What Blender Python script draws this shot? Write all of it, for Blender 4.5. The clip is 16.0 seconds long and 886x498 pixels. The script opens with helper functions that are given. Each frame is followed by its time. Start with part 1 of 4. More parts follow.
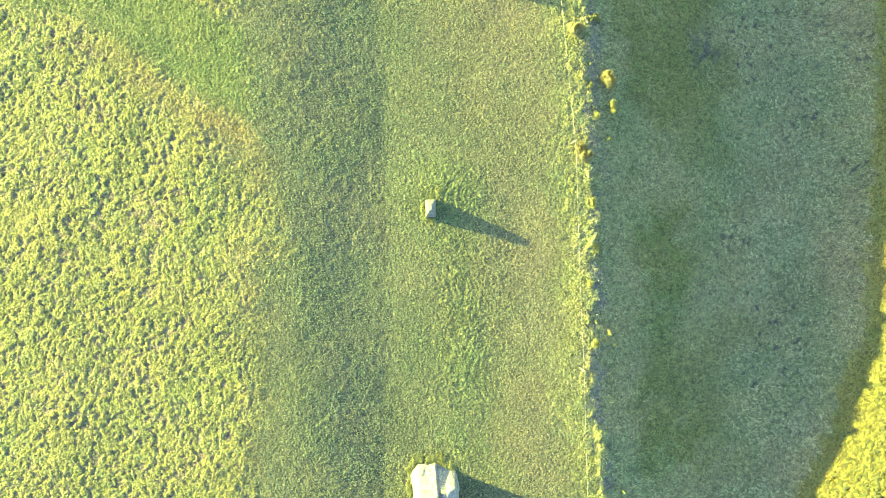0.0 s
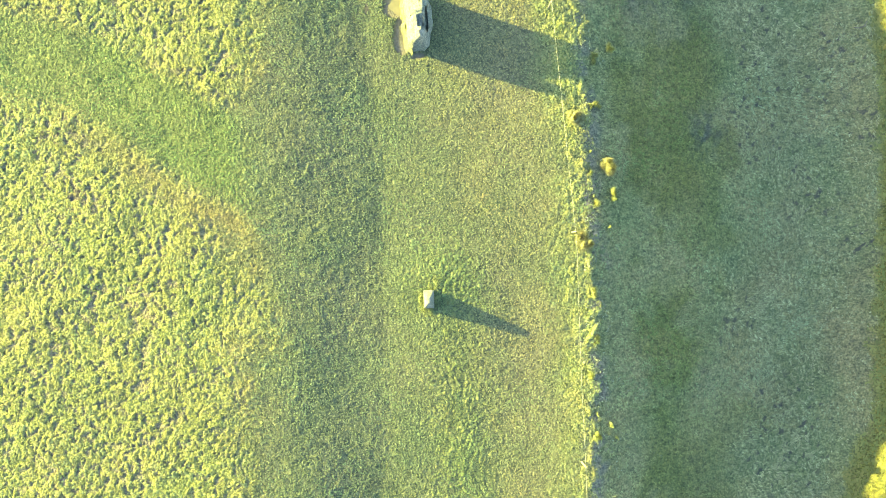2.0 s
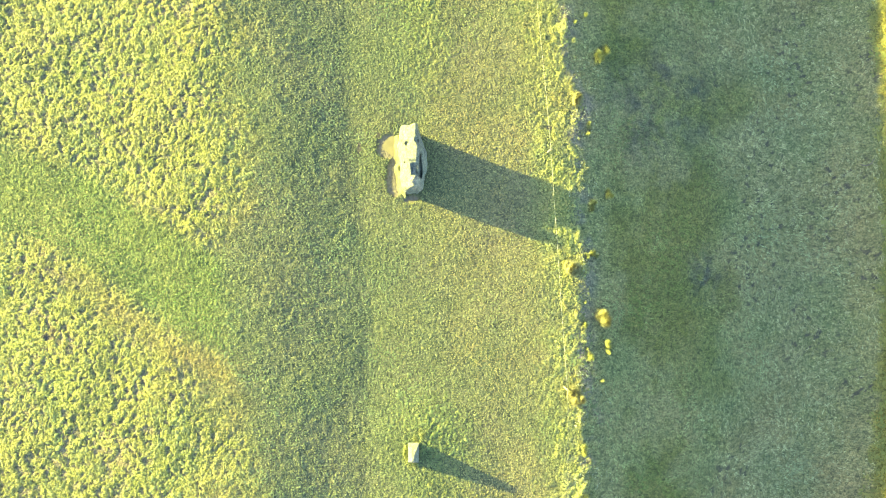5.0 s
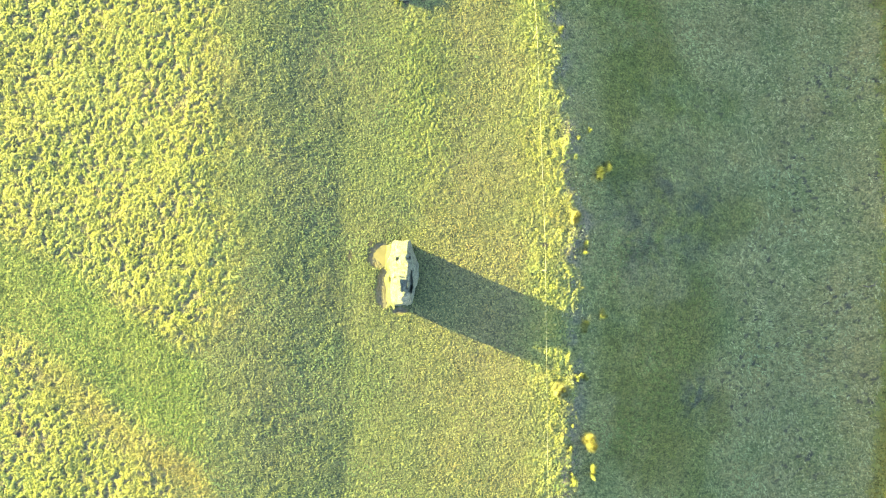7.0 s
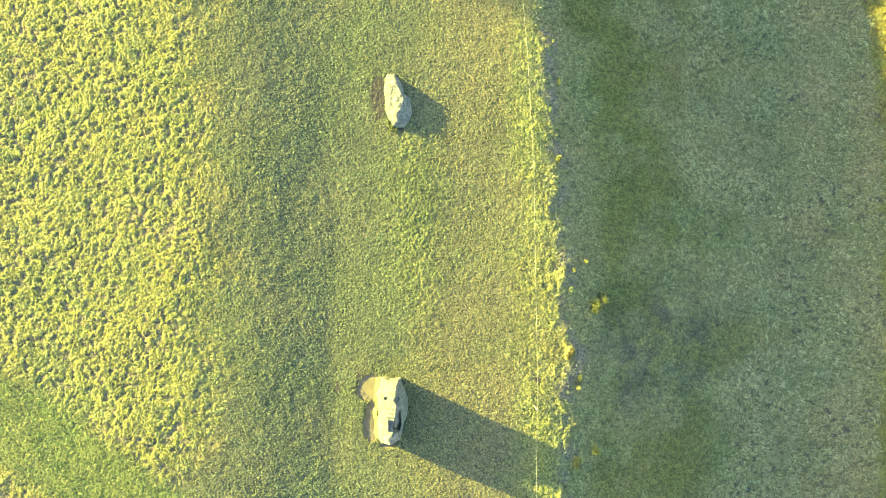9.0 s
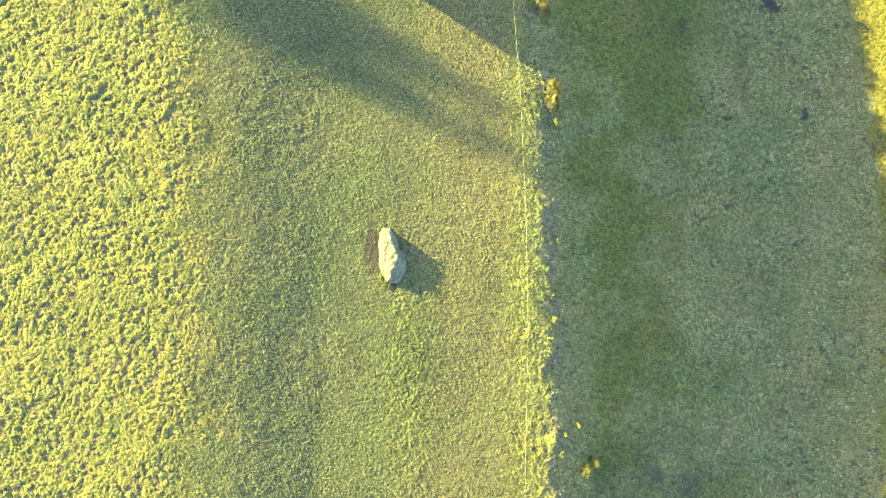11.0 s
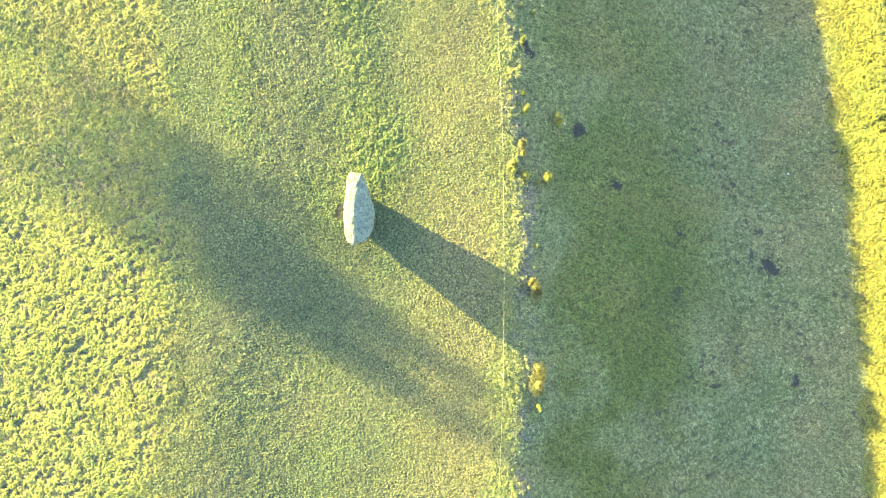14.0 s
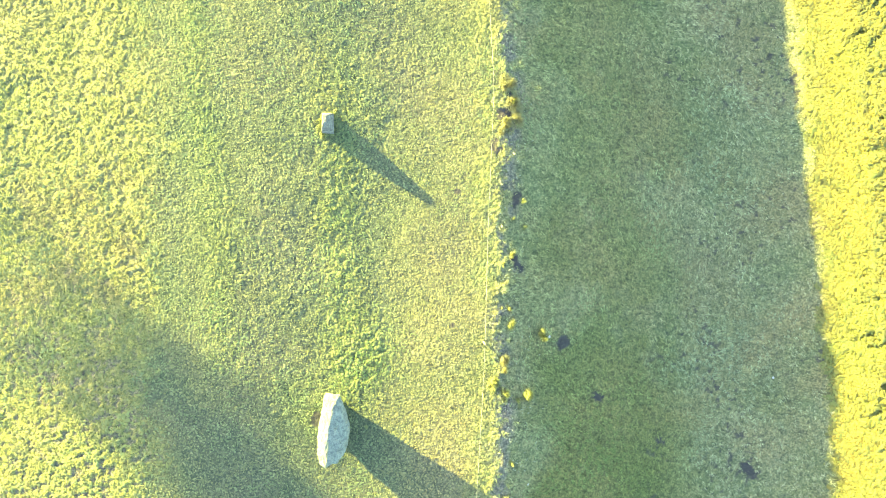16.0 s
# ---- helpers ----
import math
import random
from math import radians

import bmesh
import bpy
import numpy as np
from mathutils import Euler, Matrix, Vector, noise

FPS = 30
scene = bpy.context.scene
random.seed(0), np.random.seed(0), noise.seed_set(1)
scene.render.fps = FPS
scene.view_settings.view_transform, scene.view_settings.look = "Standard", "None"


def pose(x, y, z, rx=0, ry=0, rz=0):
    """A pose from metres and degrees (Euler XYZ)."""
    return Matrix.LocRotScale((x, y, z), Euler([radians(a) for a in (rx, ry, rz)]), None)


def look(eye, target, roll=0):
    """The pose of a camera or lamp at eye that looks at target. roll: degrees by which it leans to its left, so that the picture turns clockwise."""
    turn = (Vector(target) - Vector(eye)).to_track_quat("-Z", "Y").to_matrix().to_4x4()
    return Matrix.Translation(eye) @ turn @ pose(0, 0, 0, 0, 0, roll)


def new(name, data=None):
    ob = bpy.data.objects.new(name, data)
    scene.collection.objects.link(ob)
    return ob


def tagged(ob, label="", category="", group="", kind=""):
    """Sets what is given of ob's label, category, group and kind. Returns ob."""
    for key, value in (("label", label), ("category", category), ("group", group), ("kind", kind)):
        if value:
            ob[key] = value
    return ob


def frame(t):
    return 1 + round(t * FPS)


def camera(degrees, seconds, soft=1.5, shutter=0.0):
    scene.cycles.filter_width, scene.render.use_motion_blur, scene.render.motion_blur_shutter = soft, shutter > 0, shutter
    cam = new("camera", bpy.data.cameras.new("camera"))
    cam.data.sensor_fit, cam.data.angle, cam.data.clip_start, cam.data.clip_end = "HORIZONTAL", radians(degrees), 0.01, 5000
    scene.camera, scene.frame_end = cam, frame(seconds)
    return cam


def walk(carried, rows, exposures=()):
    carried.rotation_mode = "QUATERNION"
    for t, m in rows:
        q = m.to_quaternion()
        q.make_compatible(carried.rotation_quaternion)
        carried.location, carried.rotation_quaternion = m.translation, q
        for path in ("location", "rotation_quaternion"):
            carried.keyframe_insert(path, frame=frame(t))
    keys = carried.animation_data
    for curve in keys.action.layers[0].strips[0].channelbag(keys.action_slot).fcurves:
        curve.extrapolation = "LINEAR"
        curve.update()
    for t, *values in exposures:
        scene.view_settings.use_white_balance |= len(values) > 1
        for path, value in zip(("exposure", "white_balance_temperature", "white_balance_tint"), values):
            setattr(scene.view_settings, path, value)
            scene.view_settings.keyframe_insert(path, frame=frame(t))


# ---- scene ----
# ---------------------------------------------------------------- camera
cam = camera(73.7, 16.0, soft=0.9)
# seconds, x, y, z, tip about x, lean about y, turn about z (a lens that looks straight down has none)
FLIGHT = [
    (0.0, 0.000, -0.000, 22.411, 0.065, -1.851, -4.975),
    (0.5, 0.046, 0.717, 22.311, 0.382, -1.884, -4.985),
    (1.0, 0.159, 1.467, 22.238, 0.613, -1.790, -4.990),
    (1.5, 0.273, 2.187, 22.152, 0.952, -1.732, -4.987),
    (2.0, 0.349, 2.952, 22.075, 1.180, -1.797, -4.974),
    (2.5, 0.437, 3.788, 21.979, 1.276, -1.898, -4.929),
    (3.0, 0.545, 4.671, 21.885, 1.286, -1.982, -4.897),
    (3.5, 0.664, 5.579, 21.800, 1.212, -2.035, -4.693),
    (4.0, 0.770, 6.507, 21.701, 1.131, -2.121, -4.269),
    (6.5, 1.424, 11.512, 21.125, 0.741, -2.124, -0.607),
    (7.0, 1.523, 12.528, 21.030, 0.849, -2.103, 0.266),
    (7.5, 1.582, 13.573, 20.920, 0.964, -2.178, 1.081),
    (8.0, 1.661, 14.684, 20.836, 1.039, -2.155, 1.282),
    (8.5, 1.721, 15.880, 20.740, 0.994, -2.135, 1.479),
    (9.0, 1.795, 17.180, 20.654, 0.813, -2.029, 1.515),
    (11.5, 1.857, 24.140, 20.235, 0.684, -1.945, 4.359),
    (12.0, 1.816, 25.642, 20.188, 0.712, -1.969, 4.991),
    (12.5, 1.771, 27.184, 20.154, 0.746, -1.943, 5.772),
    (13.0, 1.695, 28.737, 20.118, 0.902, -1.981, 6.661),
    (13.5, 1.630, 30.340, 20.091, 0.989, -1.947, 7.622),
    (14.0, 1.559, 31.975, 20.064, 1.108, -1.907, 8.643),
    (14.5, 1.445, 33.685, 20.066, 1.131, -1.896, 9.639),
    (15.0, 1.277, 35.467, 20.049, 1.075, -1.943, 10.643),
    (15.5, 1.064, 37.333, 20.034, 0.958, -1.982, 11.576),
    (16.0, 0.803, 39.188, 20.016, 0.930, -2.092, 12.568),
]
walk(cam, [(t, pose(x, y, z, 0, 0, turn) @ pose(0, 0, 0, tip) @ pose(0, 0, 0, 0, lean)) for t, x, y, z, tip, lean, turn in FLIGHT],
     exposures=[(0.0, 3.25, 5930, 7), (4.0, 3.34, 6260, 7.5), (7.0, 3.32, 6560, 7), (9.0, 3.19, 6740, 9), (12.0, 3.23, 6620, 13), (14.0, 3.56, 6360, 13), (16.0, 3.84, 6360, 10)])

# ---------------------------------------------------------------- light
SUN_WAY, SUN_UP = -24.5, 9.8          # degrees: the way the light travels over the ground, and its height
SUN_X, SUN_Y = math.cos(radians(SUN_WAY)), math.sin(radians(SUN_WAY))
SUN_SLOPE = math.tan(radians(SUN_UP))

world = bpy.data.worlds.new("world")
scene.world = world
world.use_nodes = True
nodes, links = world.node_tree.nodes, world.node_tree.links
sky = nodes.new("ShaderNodeTexSky")
sky.sky_type = "NISHITA"
sky.sun_disc = False
sky.sun_elevation = radians(SUN_UP)
sky.sun_rotation = math.atan2(-SUN_X, -SUN_Y)
sky.air_density, sky.dust_density, sky.ozone_density = 1.0, 1.0, 1.25
links.new(sky.outputs[0], nodes["Background"].inputs[0])
nodes["Background"].inputs[1].default_value = 0.112

sun_data = bpy.data.lights.new("sun", "SUN")
sun_data.energy = 5.0
sun_data.angle = radians(0.6)
sun_data.color = (1.0, 0.865, 0.19)
sun = new("sun", sun_data)
sun.matrix_world = look((-60 * SUN_X, -60 * SUN_Y, 60 * SUN_SLOPE), (0, 0, 0))


# ---------------------------------------------------------------- noise and terrain
def lattice(ix, iy, seed):
    h = (ix.astype(np.int64) * 374761393 + iy.astype(np.int64) * 668265263 + seed * 1274126177) & 0x7FFFFFFF
    h = ((h ^ (h >> 13)) * 1103515245 + 12345) & 0x7FFFFFFF
    h = (h ^ (h >> 16)) & 0xFFFF
    return h / 65535.0


def rough(x, y, size, seed=0):
    """Smooth value noise from -1 to 1, with lumps of that size in metres."""
    u, v = np.asarray(x, float) / size, np.asarray(y, float) / size
    # turned lattice, so that its lines don't run along the axes
    u, v = 0.8 * u + 0.6 * v + seed * 7.3, -0.6 * u + 0.8 * v + seed * 3.1
    iu, iv = np.floor(u), np.floor(v)
    fu, fv = u - iu, v - iv
    su, sv = fu * fu * (3 - 2 * fu), fv * fv * (3 - 2 * fv)
    a, b = lattice(iu, iv, seed), lattice(iu + 1, iv, seed)
    c, d = lattice(iu, iv + 1, seed), lattice(iu + 1, iv + 1, seed)
    return 2 * ((a * (1 - su) + b * su) * (1 - sv) + (c * (1 - su) + d * su) * sv) - 1


def domes(x, y, size, seed=0):
    """Rounded heads packed side by side, 0 in the gaps to 1 on top, of that size in metres."""
    wx = x + 0.25 * size * rough(x, y, size * 0.8, seed + 1)
    wy = y + 0.25 * size * rough(x, y, size * 0.8, seed + 2)
    u, v = np.asarray(wx, float) / size, np.asarray(wy, float) / size
    iu, iv = np.floor(u), np.floor(v)
    best = np.full(u.shape, 9.0)
    for du in (-1, 0, 1):
        for dv in (-1, 0, 1):
            a, b = iu + du, iv + dv
            px, py = a + 0.1 + 0.8 * lattice(a, b, seed), b + 0.1 + 0.8 * lattice(a, b, seed + 17)
            r = 0.75 + 0.5 * lattice(a, b, seed + 29)
            best = np.minimum(best, ((u - px) ** 2 + (v - py) ** 2) / (r * r))
    return np.sqrt(np.clip(1 - best, 0, 1))


def tufts(x, y, size, seed, cover=0.25):
    """Ragged tufts with gaps between them, 1 on a tuft and 0 in a gap."""
    wx = x + 0.35 * size * rough(x, y, size * 0.6, seed + 3)
    wy = y + 0.35 * size * rough(x, y, size * 0.6, seed + 4)
    n = 0.62 * rough(wx, wy, size, seed) + 0.42 * rough(wx, wy, size * 0.55, seed + 1) + 0.2 * rough(x, y, size * 5, seed + 2)
    return step(-cover - 0.14, -cover + 0.2, n)


def step(a, b, x):
    t = np.clip((np.asarray(x, float) - a) / (b - a), 0, 1)
    return t * t * (3 - 2 * t)


FENCE_Y = (-40, -9.7, -1.8, 3, 8, 14, 20, 24, 28, 32, 36, 40.8, 45.5, 48.1, 60, 90)
FENCE_X = (2.5, 5.43, 5.82, 6.1, 6.05, 5.95, 5.68, 5.4, 4.92, 4.38, 3.7, 2.74, 1.9, 1.2, -3.2, -18)
LIP_W = (0.4, 0.42, 0.36, 0.5, 0.74, 1.02, 0.56, 0.45, 0.42, 0.42, 0.45, 0.45, 0.4, 0.3, 0.3, 0.3)
# where the sunlight comes back on the far side of the ditch
FAR_Y = (-60, -30, -12.1, -9.3, -5.5, 1, 8, 15, 20, 24.7, 28, 33.5, 39, 42.3, 47, 52, 70, 110)
FAR_X = (6, 9, 15.0, 17.2, 19.0, 20.1, 21.0, 21.2, 21.2, 21.0, 20.4, 19.4, 17.8, 17.0, 15.8, 14.3, 7, -20)


def fence_x(y):
    return np.interp(y, FENCE_Y, FENCE_X)


def lip_x(y):
    y = np.asarray(y, float)
    return fence_x(y) + np.interp(y, FENCE_Y, LIP_W) + 0.12 * rough(y * 0 + 3, y, 1.3, 5) + 0.13 * rough(y * 0 + 9, y, 0.5, 6)


def far_x(y):
    y = np.asarray(y, float)
    return np.interp(y, FAR_Y, FAR_X)


def masks(x, y):
    """How far each kind of ground holds at a place, 0 to 1."""
    x, y = np.asarray(x, float), np.asarray(y, float)
    wob = 0.7 * rough(x, y, 2.6, 11) + 0.35 * rough(x, y, 0.9, 12)
    edge = np.interp(y, (-20, -4.6, 1.5, 4.4, 8, 12, 16, 20, 24, 27, 32, 40, 44, 60), (-7.6, -7.2, -6.3, -6.5, -6.6, -5.4, -5.0, -5.3, -5.6, -6.2, -7.0, -8.3, -9.6, -13)) + wob
    tussock = 1 - step(-1.2, 1.1, x - edge + 0.5 * rough(x, y, 0.35, 13))
    # a mown way that runs aslant through the rough grass
    way = y - np.interp(x, (-30, -15, -12, -10, -8, -6, -3), (18.5, 12.3, 11.1, 9.8, 8.3, 6.9, 4.0))
    rust = np.exp(-((way + 2.5 + 0.5 * wob) / 0.7) ** 2) * (1 - step(-6.5, -5.0, x)) * step(-13.5, -10, x)
    way = 1 - step(1.2, 2.3, np.abs(way + 0.4 * wob))
    way = way * (1 - step(-6.8, -5.2, x))
    tussock = tussock * (1 - 0.95 * way)
    tussock = tussock * np.interp(y, (33, 40), (1.0, 0.82))
    lip, far = lip_x(y), far_x(y)
    ditch = step(-0.25, 0.3, x - lip)
    bank = step(-0.35, 0.2, x - far + 0.25 * rough(x, y, 0.5, 22) + np.interp(y, (-12, -8, -4, 24, 34, 42, 46), (0.75, 0.6, 0.35, 0.35, 0.5, 0.7, 0.8)))
    fx = fence_x(y)
    row_w = np.interp(y, (-10, 20, 26, 40, 48), (1.3, 1.0, 0.6, 0.7, 1.0))
    row = step(-1.3, 0.25, (x - fx + 0.3 * rough(x, y, 0.8, 21)) / row_w) * (1 - step(-0.1, 0.4, x - lip + 0.35 * rough(x, y, 0.35, 23))) * np.interp(y, (20, 28, 36, 46), (1.0, 0.75, 0.6, 0.75)) * (0.6 + 0.4 * tufts(x, y, 0.36, 171, 0.1))
    straw = step(0.9, 3.1, x + 0.5 * wob + np.interp(y, (-6, 8, 20, 30, 40, 46), (0.8, 0.6, 0.0, 0.6, 2.2, 3.6))) * np.interp(y, (4, 12, 34, 40), (0.65, 1.0, 1.0, 0.4)) * (1 - row) * (1 - ditch)
    tussock = tussock * (1 - 0.55 * rust)
    rust = np.maximum(rust * (1 - way), 0.4 * np.exp(-((x - edge - 0.3) / 0.8) ** 2) * step(-0.5, 0.5, rough(x, y, 0.7, 14) + 0.4 * rough(x, y, 0.25, 15)) * (1 - way) * (1 - step(28, 33, y)))
    # northern rough grass: a greener tone, also darkened for thin tree shade
    sere = step(30, 36, y + 0.15 * x + wob)
    rust = np.maximum(rust, 0.75 * sere * tussock * step(0.15, 0.55, rough(x, y, 1.1, 150) + 0.3 * rough(x, y, 0.4, 151)) * (1 - step(38, 42, y)))
    near = 0.6 * np.exp(-(((x - 1.1) / 1.3) ** 2 + ((y - 2.3) / 1.0) ** 2)) + np.exp(-(((x + 0.4) / 1.0) ** 2 + ((y - 35.5) / 1.1) ** 2)) \
        + 0.55 * np.exp(-((x - 1.7 - 0.3 * wob) / 1.1) ** 2) * step(13.5, 16.5, y) * (1 - step(19, 23, y)) + 0.55 * np.exp(-(((x - 1.2) / 1.1) ** 2 + ((y + 3.0) / 4.5) ** 2)) \
        + 0.55 * np.exp(-((x - np.interp(y, (34, 38, 42, 46), (-0.5, -1.5, -2.6, -3.9)) - 0.3 * wob) / 0.85) ** 2) * step(33.5, 35, y) * (1 - step(43, 47, y)) + 0.5 * step(33, 38, y) * np.exp(-((x + 0.33 * (y - 40) + 6.6 + 0.4 * wob) / 0.7) ** 2)
    lush = np.clip(near, 0, 1) * (1 - ditch)
    lush = np.maximum(lush, 0.95 * way)
    soil = np.zeros_like(x)
    for cx, cy, rx, ry, r in ((0.05, 12.6, 0.42, 0.55, 0), (0.2, 11.45, 0.27, 0.85, 0), (0.8, 10.66, 0.32, 0.13, 0)):
        d = np.hypot((x - cx) / rx, (y - cy) / ry) + 0.22 * rough(x, y, 0.22, 31)
        soil = np.maximum(soil, 1 - step(0.85, 1.08, d))
    # scrapes of bare dark earth; shade flecks of the ditch are merged in below
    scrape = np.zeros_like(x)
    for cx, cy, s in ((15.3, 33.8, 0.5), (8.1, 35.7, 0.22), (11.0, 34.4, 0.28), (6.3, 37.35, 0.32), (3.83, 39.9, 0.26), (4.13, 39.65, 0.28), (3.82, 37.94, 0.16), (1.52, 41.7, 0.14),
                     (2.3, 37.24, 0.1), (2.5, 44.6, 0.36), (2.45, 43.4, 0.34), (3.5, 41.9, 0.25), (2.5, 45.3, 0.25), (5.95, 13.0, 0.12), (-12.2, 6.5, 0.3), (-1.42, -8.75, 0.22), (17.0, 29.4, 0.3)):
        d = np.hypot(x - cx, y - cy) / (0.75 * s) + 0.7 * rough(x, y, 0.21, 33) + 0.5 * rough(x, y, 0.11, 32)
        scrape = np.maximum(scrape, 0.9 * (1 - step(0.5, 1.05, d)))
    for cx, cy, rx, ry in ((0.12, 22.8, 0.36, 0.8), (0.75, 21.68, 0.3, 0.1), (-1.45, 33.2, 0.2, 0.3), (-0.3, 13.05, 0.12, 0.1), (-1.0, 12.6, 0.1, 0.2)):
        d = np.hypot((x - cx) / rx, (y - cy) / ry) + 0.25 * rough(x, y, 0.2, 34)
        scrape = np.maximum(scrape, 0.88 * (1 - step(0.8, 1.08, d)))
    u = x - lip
    # dark flecks painted for the shade of small hollows, without relief of their own
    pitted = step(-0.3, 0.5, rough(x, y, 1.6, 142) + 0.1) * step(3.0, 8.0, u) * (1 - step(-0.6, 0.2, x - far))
    fleck_shade = pitted * step(0.42, 0.62, 0.6 * rough(x, y, 0.19, 141) + 0.6 * rough(x, y, 0.12, 145))
    scrape = np.maximum(scrape, 0.75 * fleck_shade)
    moss = step(0.9, 2.4, u + 1.0 * rough(x, y, 1.6, 35)) * (1 - step(4.6, 9.0, u + 2.2 * rough(x, y, 2.0, 36) + np.interp(y, (0, 24, 30), (1.0, 0.6, -0.6)))) * step(-0.75, 0.35, rough(x, y, 2.4, 37) + 0.6 * rough(x, y, 0.8, 40) + 0.3 * rough(x, y, 0.3, 45) + np.interp(y, (0, 18, 26), (-0.1, 0.1, 0.5)))
    dark = 1.1 * np.exp(-(((x - 10.8) / 2.6) ** 2 + ((y - 14.0) / 2.2) ** 2)) * (0.45 + 0.7 * rough(x, y, 0.7, 38) + 0.5 * rough(x, y, 0.2, 43)) + 1.1 * np.exp(-(((x - 12.3) / 0.8) ** 2 + ((y - 7.2) / 0.9) ** 2)) * step(-0.4, 0.4, rough(x, y, 0.25, 39))
    dark = np.clip(dark, 0, 1)
    brown = step(0.0, 0.6, rough(x, y, 2.3, 143) + 0.5 * rough(x, y, 0.7, 144)) * step(3.0, 6.0, u)
    thatch = np.exp(-((u - 0.22 + 0.25 * rough(x, y, 0.9, 147)) / 0.38) ** 2) * step(-0.35, 0.35, rough(x, y, 0.5, 148) + 0.4 * rough(x, y, 0.18, 149) + 0.15)
    row = row * (1 - 0.45 * thatch)
    outer = step(4.5, 8.5, u + 1.5 * rough(x, y, 2.6, 146))
    # thatch in the gaps between tufts, its brown also darkened for the shade there
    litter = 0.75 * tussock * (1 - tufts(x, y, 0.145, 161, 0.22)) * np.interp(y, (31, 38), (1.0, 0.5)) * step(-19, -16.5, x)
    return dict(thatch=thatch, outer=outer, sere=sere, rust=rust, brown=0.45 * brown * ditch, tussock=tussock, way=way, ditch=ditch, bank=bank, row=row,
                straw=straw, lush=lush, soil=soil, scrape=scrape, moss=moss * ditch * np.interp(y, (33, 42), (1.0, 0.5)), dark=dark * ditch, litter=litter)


# the long fall of the turf from the rough grass to the row of stones
SLOPE_X = (-120, -40, -17, -12, -6.5, -5.5, -4.5, -3.5, -2.8, -2.2, -1.7, -1.2, -0.6, 0.5, 2, 5, 9)
SLOPE_Z = (-1.0, -0.5, -0.16, 0.0, 0.17, 0.155, 0.12, 0.065, 0.015, -0.035, -0.062, -0.070, -0.055, -0.02, 0.0, 0.03, 0.03)


def ground_form(x, y, m):
    """The ground's height without its grass."""
    x, y = np.asarray(x, float), np.asarray(y, float)
    bend = 0.45 * rough(x * 0.5, y * 0.6, 3.2, 46) + 0.10 * rough(x, y, 1.1, 47)
    at = x + bend * (1 - step(2, 4, x)) * step(-9, -6, x) - np.interp(y, (4, 9, 20, 28), (0.0, 0.8, 0.8, 0.2)) * (1 - step(-4.5, -2.0, x))
    soft = np.interp(y, (-8, 0, 8, 16), (1.4, 0.75, 0.65, 1.7)) * np.where(x < 3, 1.0, 0.3)
    z = sum(np.interp(at + d * soft, SLOPE_X, SLOPE_Z) for d in (-1.0, -0.6, -0.2, 0.2, 0.6, 1.0)) / 6
    z = z * (1 - step(-14, -6.5, x) * (1 - np.interp(y, (-12, -4, 10, 22, 31, 36), (0.65, 0.88, 0.82, 0.93, 1.0, 0.92))))
    z = z + 0.035 * rough(x, y * 0.6, 3.1, 41) + 0.02 * rough(x, y * 0.7, 1.4, 42)
    # a worn line along the foot of the slope
    line = np.abs(x + 1.55 + 0.25 * rough(x * 0, y, 3.0, 44) - np.interp(y, (-10, 0, 6, 20, 40), (-0.9, 0.4, 0.55, 0.2, -1.6)))
    z = z - 0.018 * np.exp(-(line / 0.4) ** 2) * (1 - step(20, 26, y))
    lip, far = lip_x(y), far_x(y)
    u = x - lip
    far_u = np.maximum(far - lip, 6.0)
    # the lit edge lies on the line of the sun's rays over the lip
    z_far = -(far_u / SUN_X) * SUN_SLOPE * 1.0
    floor = z_far - 0.38
    down = np.interp(u, (-0.4, 0.0, 0.35, 1.4, 4.0, 6.5, 9.0, 10.5, 40), (0, 0.03, 0.12, 0.40, 1.10, 1.95, 2.70, 3.0, 3.0)) / 3.0
    in_ditch = floor * down
    rise = np.interp(x - far, (-2.6, -1.6, 0.0, 4, 9, 14, 22, 60, 400), (0, 0.03, 0.38, 1.45, 3.1, 4.0, 4.0, 3.0, 3.0))
    z = np.where(u > -0.4, z * (1 - step(-0.4, 2.0, u)) + in_ditch + rise, z)
    return z - 0.025 * m["soil"]


